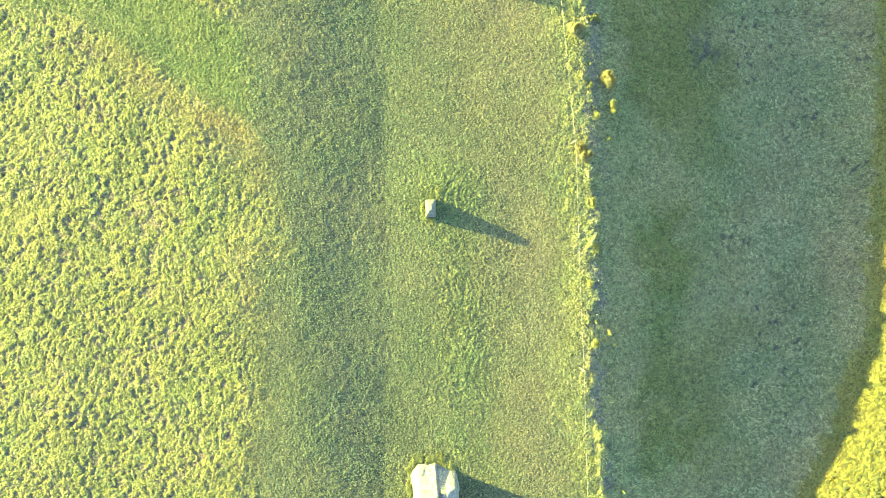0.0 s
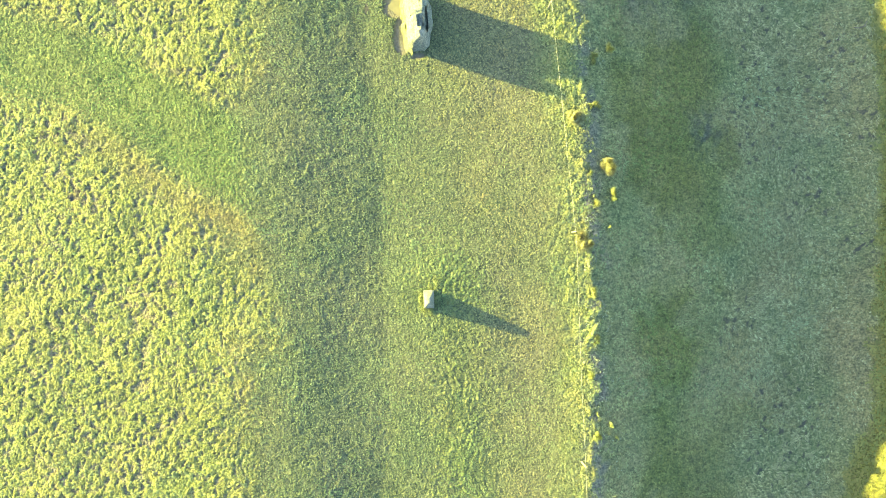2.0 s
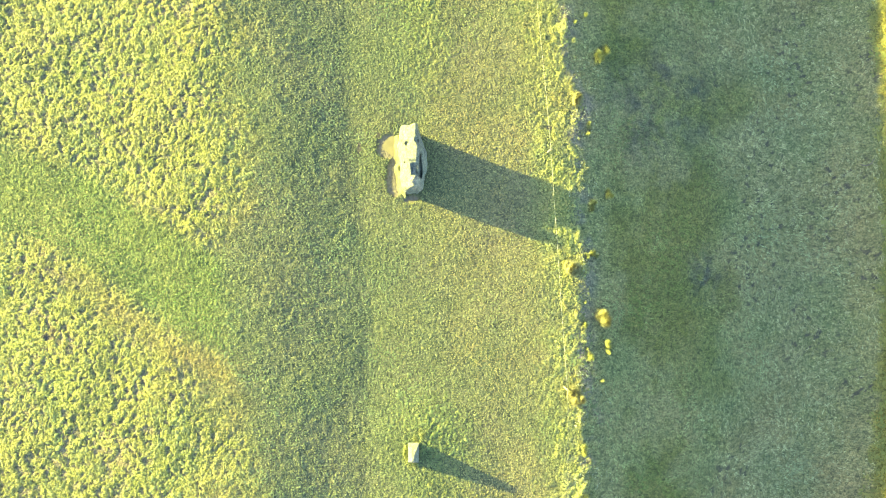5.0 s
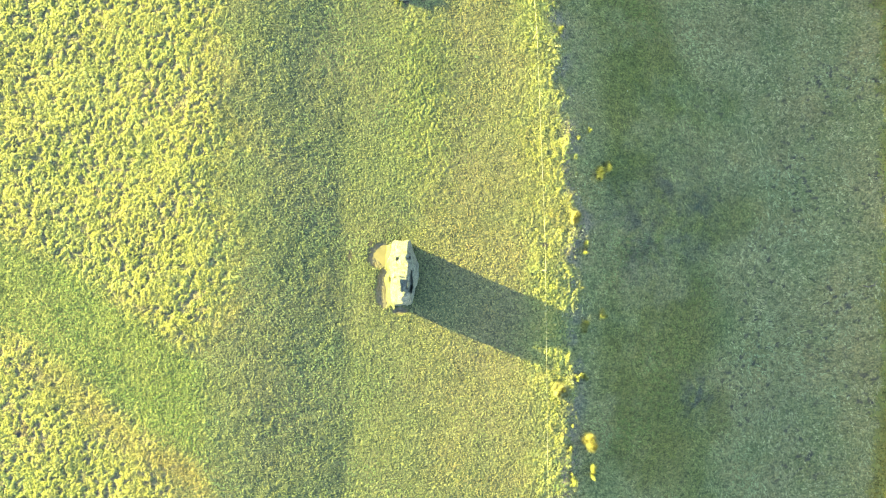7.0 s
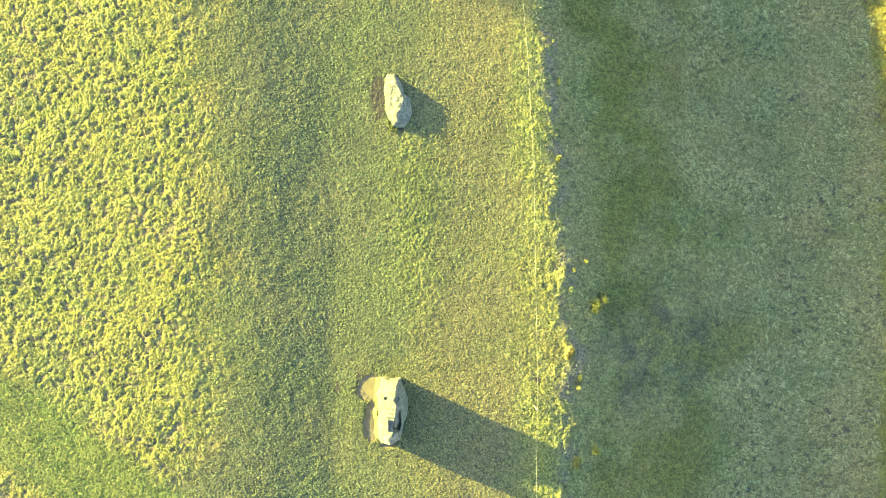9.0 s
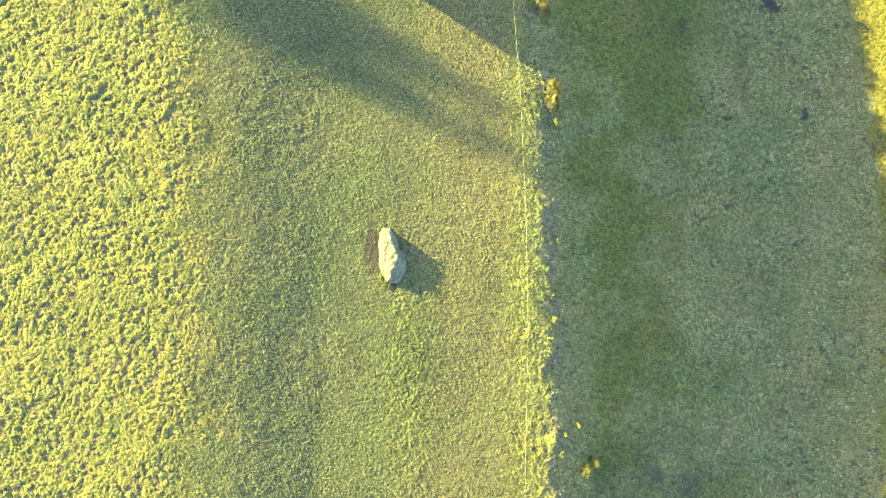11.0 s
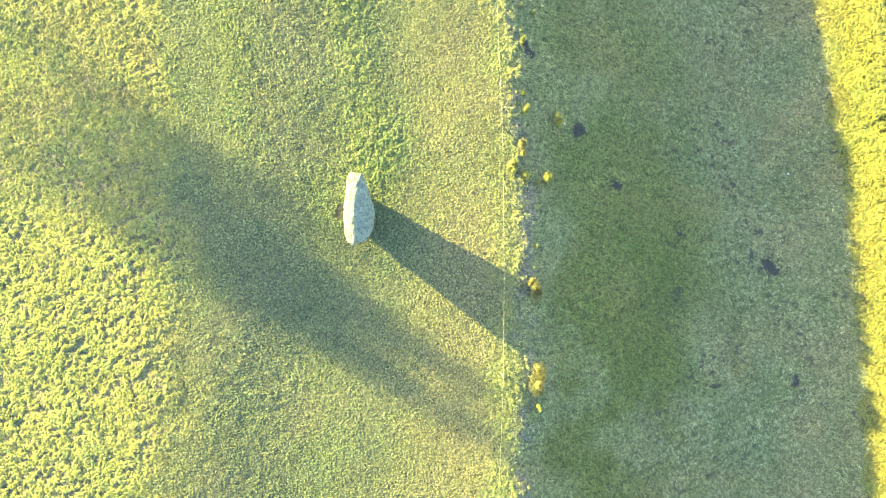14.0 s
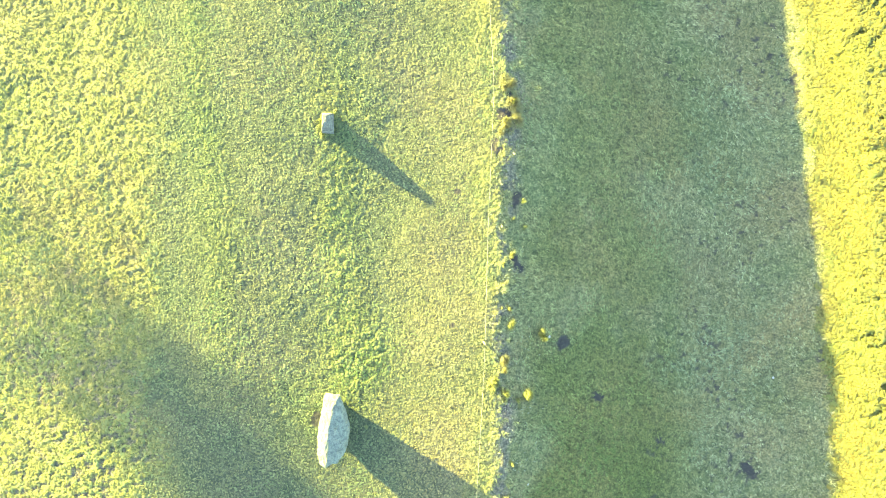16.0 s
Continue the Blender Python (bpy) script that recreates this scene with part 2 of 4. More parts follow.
def sward(x, y, m):
    """The relief of the grass itself."""
    near = (x > -19) & (x < 24) & (y > -15) & (y < 56)
    z = np.zeros_like(x)
    if near.any():
        a, b = x[near], y[near]
        k = {key: value[near] for key, value in m.items()}
        calm = 1 - np.clip(k["tussock"] + k["row"] + k["bank"] + k["ditch"], 0, 1)
        small, mid, large = domes(a, b, 0.17, 61), domes(a, b, 0.30, 81), domes(a, b, 0.46, 101)
        patchy = 0.9 + 0.25 * rough(a, b, 1.3, 55)
        worm = 1 - np.abs(rough(a + 0.1 * rough(a, b, 0.2, 91), b, 0.26, 92)) * 1.3 - 0.5 * np.abs(rough(a, b, 0.19, 93))
        pit = step(0.35, 0.8, rough(a, b, 0.24, 94) * 0.7 + 0.45 * rough(a, b, 0.8, 95))
        calmer = np.interp(b, (31, 34, 38, 42), (1.0, 0.6, 0.6, 0.8))
        short, long_ = tufts(a, b, 0.14, 151, 0.1), tufts(a, b, 0.145, 161, 0.22)
        w = calm * (0.004 * short + 0.004 * small + 0.006 * rough(a, b, 0.6, 57) + k["lush"] * (1 - 0.8 * k["way"]) * (0.034 * long_ + 0.018 * mid))
        w += calm * step(-6.5, -4.8, a) * ((1 - step(-2.2, -0.6, a)) * (0.014 * worm + 0.012 * mid) + step(-2.2, -0.6, a) * (0.009 * mid + 0.006 * worm))
        w += k["tussock"] * (0.034 * long_ * patchy * calmer + 0.010 * mid + 0.018 * worm + 0.006 * short + 0.015 * rough(a, b, 0.9, 58))
        w += k["row"] * (0.018 * long_ * (0.8 + 0.5 * rough(a, b, 0.7, 59)) + 0.015 * mid + 0.018 * worm + 0.10 * step(0.05, 0.7, rough(a, b, 0.33, 97) + 0.35 * rough(a, b, 0.15, 98)) * step(-0.35, 0.1, a - lip_x(b)))
        w += k["ditch"] * (1 - k["bank"]) * (0.035 * long_ + 0.02 * short + 0.03 * rough(a, b, 0.7, 56) + 0.03 * mid * step(0.1, 0.6, rough(a, b, 2.5, 60)) - 0.04 * pit * step(0.0, 0.6, rough(a, b, 3.0, 96)))
        w += k["bank"] * step(-0.3, 1.2, a - far_x(b)) * (1 - step(21.5, 23.8, a)) * (0.24 * domes(a, b, 0.78, 121) + 0.07 * large + 0.03 * worm + 0.04 * long_ - 0.18 * pit)
        z[near] = w * (1 - 0.85 * k["soil"])
    return z


def ground_z(x, y):
    m = masks(x, y)
    return ground_form(x, y, m) + sward(x, y, m)


def ground_at(x, y):
    one = masks(np.array([x]), np.array([y]))
    return float(ground_form(np.array([x]), np.array([y]), one)[0])


# ---------------------------------------------------------------- materials
def material(name):
    mat = bpy.data.materials.new(name)
    mat.use_nodes = True
    return mat, mat.node_tree.nodes, mat.node_tree.links, mat.node_tree.nodes["Principled BSDF"]


def mix_colour(nodes, links, fac, a, b, mode="MIX"):
    n = nodes.new("ShaderNodeMix")
    n.data_type, n.blend_type = "RGBA", mode
    for socket, value in ((n.inputs[0], fac), (n.inputs[6], a), (n.inputs[7], b)):
        if isinstance(value, bpy.types.NodeSocket):
            links.new(value, socket)
        elif isinstance(value, tuple):
            socket.default_value = (*value, 1)
        else:
            socket.default_value = value
    return n.outputs[2]


def noise_node(nodes, links, scale, detail=3.0, rough_=0.55, coords=None):
    n = nodes.new("ShaderNodeTexNoise")
    n.inputs["Scale"].default_value, n.inputs["Detail"].default_value, n.inputs["Roughness"].default_value = scale, detail, rough_
    if coords is None:
        coords = nodes.new("ShaderNodeTexCoord").outputs["Object"]
    links.new(coords, n.inputs["Vector"])
    return n.outputs[0]


def ramp(nodes, links, value, stops):
    n = nodes.new("ShaderNodeValToRGB")
    while len(n.color_ramp.elements) < len(stops):
        n.color_ramp.elements.new(0.5)
    for e, (at, c) in zip(n.color_ramp.elements, stops):
        e.position, e.color = at, (c, c, c, 1) if isinstance(c, float) else (*c, 1)
    links.new(value, n.inputs[0])
    return n.outputs[0]


def bump(nodes, links, height, strength, distance, target):
    n = nodes.new("ShaderNodeBump")
    n.inputs["Strength"].default_value, n.inputs["Distance"].default_value = strength, distance
    links.new(height, n.inputs["Height"])
    links.new(n.outputs[0], target.inputs["Normal"])


def attribute(nodes, name):
    n = nodes.new("ShaderNodeAttribute")
    n.attribute_name = name
    return n.outputs["Fac"]


# GREEN, STRAW and DITCH darker than the grass above, painting shade into its gaps
GREEN, STRAW, RANK, YELLOW, DITCH = (0.092, 0.105, 0.060), (0.124, 0.126, 0.068), (0.104, 0.128, 0.050), (0.186, 0.190, 0.056), (0.162, 0.168, 0.078)


def turf_material():
    mat, n, l, p = material("turf")
    c = mix_colour(n, l, attribute(n, "straw"), GREEN, STRAW)
    c = mix_colour(n, l, attribute(n, "lush"), c, RANK)
    c = mix_colour(n, l, attribute(n, "tussock"), c, YELLOW)
    c = mix_colour(n, l, attribute(n, "rust"), c, (0.160, 0.149, 0.056))
    # thatch colour of the tussock gaps, with their shade painted in
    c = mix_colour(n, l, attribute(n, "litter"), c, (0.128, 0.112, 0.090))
    c = mix_colour(n, l, attribute(n, "row"), c, (0.168, 0.176, 0.056))
    c = mix_colour(n, l, attribute(n, "ditch"), c, DITCH)
    hue = ramp(n, l, noise_node(n, l, 0.5, 3, 0.5), ((0.32, (0.97, 1.0, 1.02)), (0.5, (1.0, 1.0, 1.0)), (0.68, (1.07, 1.0, 0.98))))
    c = mix_colour(n, l, attribute(n, "ditch"), c, mix_colour(n, l, 1.0, c, hue, "MULTIPLY"))
    c = mix_colour(n, l, attribute(n, "brown"), c, (0.152, 0.144, 0.068))
    c = mix_colour(n, l, attribute(n, "moss"), c, (0.118, 0.128, 0.044))
    c = mix_colour(n, l, attribute(n, "dark"), c, (0.085, 0.093, 0.066))
    c = mix_colour(n, l, attribute(n, "thatch"), c, (0.150, 0.143, 0.105))
    c = mix_colour(n, l, attribute(n, "bank"), c, (0.132, 0.126, 0.032))
    large = ramp(n, l, noise_node(n, l, 0.35, 4), ((0.35, (0.86, 0.95, 0.88)), (0.65, (1.14, 1.06, 1.06))))
    c = mix_colour(n, l, 1.0, c, large, "MULTIPLY")
    mid = ramp(n, l, noise_node(n, l, 5.0, 4), ((0.3, (0.72, 0.75, 0.80)), (0.7, (1.28, 1.22, 1.14))))
    c = mix_colour(n, l, 1.0, c, mid, "MULTIPLY")
    grain = noise_node(n, l, 30.0, 3)
    strands = noise_node(n, l, 13.0, 4, 0.7)
    small = ramp(n, l, strands, ((0.33, (0.44, 0.49, 0.52)), (0.5, (1.0, 1.0, 1.0)), (0.66, (1.62, 1.55, 1.5))))
    c = mix_colour(n, l, 1.0, c, small, "MULTIPLY")
    streak = n.new("ShaderNodeMapping")
    streak.inputs["Scale"].default_value = (3.0, 9.0, 3.8)
    streak.inputs["Rotation"].default_value = (0, 0, 0.75)
    l.new(n.new("ShaderNodeTexCoord").outputs["Object"], streak.inputs["Vector"])
    mat_noise = n.new("ShaderNodeTexNoise")
    mat_noise.inputs["Scale"].default_value, mat_noise.inputs["Detail"].default_value = 1.0, 5.0
    mat_noise.inputs["Roughness"].default_value, mat_noise.inputs["Distortion"].default_value = 0.65, 1.2
    l.new(streak.outputs[0], mat_noise.inputs["Vector"])
    thatch = ramp(n, l, mat_noise.outputs[0], ((0.34, (0.74, 0.75, 0.76)), (0.48, (1.0, 1.0, 1.0)), (0.64, (1.24, 1.22, 1.20))))
    c = mix_colour(n, l, attribute(n, "ditch"), c, mix_colour(n, l, 1.0, c, thatch, "MULTIPLY"))
    earth = mix_colour(n, l, noise_node(n, l, 9.0, 4), (0.115, 0.100, 0.072), (0.200, 0.180, 0.125))
    c = mix_colour(n, l, attribute(n, "soil"), c, earth)
    # bare dark earth, and the painted shade flecks in the ditch
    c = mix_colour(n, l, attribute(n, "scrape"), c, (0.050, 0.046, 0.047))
    l.new(c, p.inputs["Base Color"])
    p.inputs["Roughness"].default_value = 0.9
    p.inputs["Specular IOR Level"].default_value = 0.15
    # relief in metres: short turf, and the lumps of the long grass
    def scaled(value, factor, plus):
        k = n.new("ShaderNodeMath")
        k.operation = "MULTIPLY_ADD"
        for socket, v in zip(k.inputs, (value, factor, plus)):
            if isinstance(v, bpy.types.NodeSocket):
                l.new(v, socket)
            else:
                socket.default_value = v
        return k.outputs[0]
    turf = scaled(grain, 0.022, scaled(noise_node(n, l, 9.0, 3, 0.68), 0.13, 0.0))
    lumps = noise_node(n, l, 4.6, 3, 0.6)
    long_ = scaled(attribute(n, "tussock"), 0.13, scaled(attribute(n, "row"), 0.14, scaled(attribute(n, "bank"), 0.20, scaled(attribute(n, "lush"), 0.08, 0.0))))
    b = n.new("ShaderNodeBump")
    b.inputs["Strength"].default_value = 1.0
    b.inputs["Distance"].default_value = 1.0
    l.new(scaled(lumps, long_, turf), b.inputs["Height"])
    l.new(b.outputs[0], p.inputs["Normal"])
    return mat


def blade_material():
    mat, n, l, p = material("grass_blades")
    a = n.new("ShaderNodeAttribute")
    a.attribute_name = "tint"
    l.new(a.outputs["Color"], p.inputs["Base Color"])
    p.inputs["Roughness"].default_value = 0.7
    p.inputs["Specular IOR Level"].default_value = 0.2
    t = n.new("ShaderNodeBsdfTranslucent")
    l.new(a.outputs["Color"], t.inputs["Color"])
    m = n.new("ShaderNodeMixShader")
    m.inputs[0].default_value = 0.18
    l.new(p.outputs[0], m.inputs[1])
    l.new(t.outputs[0], m.inputs[2])
    l.new(m.outputs[0], n["Material Output"].inputs["Surface"])
    return mat


def stone_material(name, base, pale, dark, lichen):
    mat, n, l, p = material(name)
    big = noise_node(n, l, 1.7, 5, 0.6)
    c = mix_colour(n, l, ramp(n, l, big, ((0.35, 0.0), (0.65, 1.0))), base, pale)
    pits = noise_node(n, l, 13.0, 6, 0.75)
    c = mix_colour(n, l, ramp(n, l, pits, ((0.30, 0.9), (0.56, 0.0))), c, dark)
    spots = n.new("ShaderNodeTexVoronoi")
    spots.inputs["Scale"].default_value = 7.0
    l.new(n.new("ShaderNodeTexCoord").outputs["Object"], spots.inputs["Vector"])
    where = mix_colour(n, l, 1.0, ramp(n, l, spots.outputs["Distance"], ((0.18, 0.75), (0.34, 0.0))), ramp(n, l, noise_node(n, l, 2.6, 2), ((0.5, 0.0), (0.6, 1.0))), "MULTIPLY")
    c = mix_colour(n, l, where, c, lichen)
    flakes = noise_node(n, l, 6.5, 5, 0.7)
    c = mix_colour(n, l, 1.0, c, ramp(n, l, flakes, ((0.36, (0.76, 0.79, 0.80)), (0.48, (1.0, 1.0, 1.0)), (0.62, (1.3, 1.28, 1.22)))), "MULTIPLY")
    grain = noise_node(n, l, 60.0, 4, 0.6)
    c = mix_colour(n, l, 1.0, c, ramp(n, l, grain, ((0.3, 0.75), (0.7, 1.2))), "MULTIPLY")
    l.new(c, p.inputs["Base Color"])
    p.inputs["Roughness"].default_value = 0.85
    add = n.new("ShaderNodeMath")
    add.operation = "MULTIPLY_ADD"
    add.inputs[1].default_value = 0.3
    l.new(grain, add.inputs[0])
    l.new(pits, add.inputs[2])
    both = n.new("ShaderNodeMath")
    both.operation = "MULTIPLY_ADD"
    both.inputs[1].default_value = 1.6
    l.new(flakes, both.inputs[0])
    l.new(add.outputs[0], both.inputs[2])
    bump(n, l, both.outputs[0], 1.0, 0.06, p)
    return mat


def plain_material(name, colour, roughness=0.7, metal=0.0, vary=0.2, scale=12.0):
    mat, n, l, p = material(name)
    v = ramp(n, l, noise_node(n, l, scale, 4), ((0.3, 1 - vary), (0.7, 1 + vary)))
    l.new(mix_colour(n, l, 1.0, colour, v, "MULTIPLY"), p.inputs["Base Color"])
    p.inputs["Roughness"].default_value, p.inputs["Metallic"].default_value = roughness, metal
    return mat


TURF, BLADES = turf_material(), blade_material()
SARSEN = stone_material("sarsen", (0.188, 0.238, 0.194), (0.262, 0.308, 0.244), (0.122, 0.148, 0.128), (0.270, 0.290, 0.190))
SARSEN_WARM = stone_material("sarsen_warm", (0.160, 0.180, 0.150), (0.225, 0.242, 0.196), (0.072, 0.080, 0.076), (0.215, 0.220, 0.130))
SARSEN_PALE = stone_material("sarsen_pale", (0.290, 0.302, 0.250), (0.370, 0.376, 0.310), (0.125, 0.140, 0.138), (0.29, 0.285, 0.20))
CONCRETE = stone_material("concrete", (0.188, 0.206, 0.176), (0.240, 0.256, 0.216), (0.112, 0.122, 0.108), (0.220, 0.226, 0.16))
MORTAR = stone_material("mortar", (0.25, 0.245, 0.19), (0.31, 0.305, 0.24), (0.12, 0.118, 0.09), (0.21, 0.205, 0.14))
MOSS = plain_material("moss", (0.150, 0.150, 0.060), 0.95, 0, 0.4, 14)
MUD = plain_material("muddy_water", (0.215, 0.185, 0.078), 0.15, 0, 0.12, 3)
WIRE = plain_material("galvanised_wire", (0.40, 0.38, 0.26), 0.6, 0.2, 0.1)
WOOD = plain_material("weathered_wood", (0.20, 0.18, 0.13), 0.85, 0, 0.3, 30)
CHALK = plain_material("chalk", (0.45, 0.44, 0.38), 0.9, 0, 0.12, 20)
BARK = plain_material("bark", (0.12, 0.10, 0.08), 0.9, 0, 0.3, 8)
LEAF = plain_material("leaf", (0.07, 0.09, 0.03), 0.7, 0, 0.3, 3)


# ---------------------------------------------------------------- builders
def part(name, bm, mat, parent, label=""):
    me = bpy.data.meshes.new(name)
    bm.to_mesh(me)
    bm.free()
    me.materials.append(mat)
    ob = new(name, me)
    ob.parent = parent
    if label:
        tagged(ob, label)
    return ob


def triangles(name, points, tints, mat):
    """One mesh of loose triangles: points (n, 3, 3), tints (n, 3)."""
    n = len(points)
    me = bpy.data.meshes.new(name)
    me.vertices.add(3 * n)
    me.loops.add(3 * n)
    me.polygons.add(n)
    me.vertices.foreach_set("co", points.astype(np.float32).ravel())
    me.loops.foreach_set("vertex_index", np.arange(3 * n, dtype=np.int32))
    me.polygons.foreach_set("loop_start", np.arange(0, 3 * n, 3, dtype=np.int32))
    col = me.attributes.new("tint", "FLOAT_COLOR", "POINT")
    rgba = np.ones((3 * n, 4), np.float32)
    rgba[:, :3] = np.repeat(tints, 3, axis=0)
    col.data.foreach_set("color", rgba.ravel())
    me.materials.append(mat)
    me.update(calc_edges=True)
    return me


def patches(name, points, faces, tints, mat):
    """One smooth mesh of triangles that share their points: points (n, 3), faces (m, 3), tints (n, 3)."""
    me = bpy.data.meshes.new(name)
    me.vertices.add(len(points))
    me.loops.add(3 * len(faces))
    me.polygons.add(len(faces))
    me.vertices.foreach_set("co", points.astype(np.float32).ravel())
    me.loops.foreach_set("vertex_index", faces.astype(np.int32).ravel())
    me.polygons.foreach_set("loop_start", np.arange(0, 3 * len(faces), 3, dtype=np.int32))
    me.polygons.foreach_set("use_smooth", np.ones(len(faces), bool))
    col = me.attributes.new("tint", "FLOAT_COLOR", "POINT")
    rgba = np.ones((len(points), 4), np.float32)
    rgba[:, :3] = tints
    col.data.foreach_set("color", rgba.ravel())
    me.materials.append(mat)
    me.update(calc_edges=True)
    return me


# ---------------------------------------------------------------- ground
def spread(lo, hi, cell, reach):
    """Coordinates at even steps between lo and hi, and at growing steps out to the reach."""
    inner = np.arange(lo, hi + cell / 2, cell)
    out, d = [], cell
    at = 0.0
    while at < reach:
        d *= 1.25
        at += d
        out.append(at)
    out = np.array(out)
    return np.concatenate([(lo - out)[::-1], inner, inner[-1] + out])


def build_ground():
    xs, ys = spread(-17.0, 7.0, 0.055, 1500), spread(-11.5, 51.5, 0.058, 1500)
    wide = spread(7.085, 22.5, 0.085, 1500)
    xs = np.concatenate([xs[xs <= 7.0], wide[wide > 7.05]])
    gx, gy = np.meshgrid(xs, ys)
    x, y = gx.ravel(), gy.ravel()
    m = masks(x, y)
    z = ground_form(x, y, m) + sward(x, y, m)
    nx, ny = len(xs), len(ys)
    i = (np.arange(ny - 1)[:, None] * nx + np.arange(nx - 1)[None, :]).ravel()
    quads = np.stack([i, i + 1, i + 1 + nx, i + nx], 1).astype(np.int32)
    me = bpy.data.meshes.new("ground")
    me.vertices.add(nx * ny)
    me.vertices.foreach_set("co", np.stack([x, y, z], 1).astype(np.float32).ravel())
    me.loops.add(quads.size)
    me.loops.foreach_set("vertex_index", quads.ravel())
    me.polygons.add(len(quads))
    me.polygons.foreach_set("loop_start", np.arange(0, quads.size, 4, dtype=np.int32))
    me.polygons.foreach_set("use_smooth", np.ones(len(quads), bool))
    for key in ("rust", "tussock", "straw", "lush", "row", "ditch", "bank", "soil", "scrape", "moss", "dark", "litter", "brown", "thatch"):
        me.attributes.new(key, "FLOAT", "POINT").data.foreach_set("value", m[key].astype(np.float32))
    me.materials.append(TURF)
    me.update(calc_edges=True)
    return tagged(new("ground", me), "uneven green and straw-coloured turf with a grassy ditch", "ground", kind="structure")


build_ground()

# ---------------------------------------------------------------- grass
rng = np.random.default_rng(7)


def clumps(name, size, area, zone, blades, tall, width, colour, label, loose=0.5, comb=None):
    """Grass as tufts set side by side: each a spray of blades that lean out from its middle."""
    x0, x1, y0, y1 = area
    gx, gy = np.meshgrid(np.arange(x0, x1, size), np.arange(y0, y1, size))
    x = gx.ravel() + rng.uniform(-0.5, 0.5, gx.size) * size
    y = gy.ravel() + rng.uniform(-0.5, 0.5, gx.size) * size
    m = masks(x, y)
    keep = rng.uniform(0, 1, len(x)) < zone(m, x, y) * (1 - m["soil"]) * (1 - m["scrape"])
    x, y = x[keep], y[keep]
    m = {k: v[keep] for k, v in m.items()}
    n = len(x)
    grow = (0.75 + 0.5 * rng.uniform(0, 1, n)) * (1 + 0.35 * rough(x, y, size * 5, 71))
    spot = 0.10
    tint = colour(m, n) * ((1 - spot + 2 * spot * rng.uniform(0, 1, n)) * (1 + 0.2 * rough(x, y, 0.9, 72)))[:, None]
    tint[:, 0] *= 1 + 0.12 * rough(x, y, 1.7, 73)
    turn, slim = rng.uniform(0, np.pi, n), rng.uniform(0.55, 1.0, n)
    x, y, grow, tint = [np.repeat(v, blades, axis=0) for v in (x, y, grow, tint)]
    turn, slim = np.repeat(turn, blades), np.repeat(slim, blades)
    k = n * blades
    a, d = rng.uniform(0, 2 * np.pi, k), np.sqrt(rng.uniform(0, 1, k))
    reach = loose * size * grow
    ox, oy = np.cos(a) * d * reach, np.sin(a) * d * reach * slim
    ox, oy = ox * np.cos(turn) - oy * np.sin(turn), ox * np.sin(turn) + oy * np.cos(turn)
    bx, by = x + ox * 0.7, y + oy * 0.7
    mb = masks(bx, by) if size > 0.25 else None
    form = ground_form(bx, by, mb) + sward(bx, by, mb) if mb else np.repeat(ground_form(x[::blades], y[::blades], m) + sward(x[::blades], y[::blades], m), blades)
    high = tall * grow * (1.15 - 0.75 * d) * rng.uniform(0.7, 1.2, k)
    out = np.arctan2(oy, ox) + rng.normal(0, 0.7, k)
    lean = reach * (0.25 + 0.6 * d)
    if comb is not None:
        # laid over by the wind and the slope
        out = comb(x, y) + rng.normal(0, 0.45, k)
        lean = reach * (0.7 + 0.6 * d)
    b = out + np.pi / 2 + rng.normal(0, 0.5, k)
    w = width * rng.uniform(0.6, 1.3, k) / 2
    side = np.stack([np.cos(b) * w, np.sin(b) * w, np.zeros(k)], 1)
    base = np.stack([bx, by, form - 0.015], 1)
    tip = base + np.stack([np.cos(out) * lean, np.sin(out) * lean, high], 1)
    tint = np.clip(tint * rng.uniform(0.8 if comb is None else 0.55, 1.2 if comb is None else 1.4, k)[:, None], 0.01, 0.6)
    return tagged(new(name, triangles(name, np.stack([base - side, base + side, tip], 1), tint, BLADES)), label, "grass", kind="stuff")


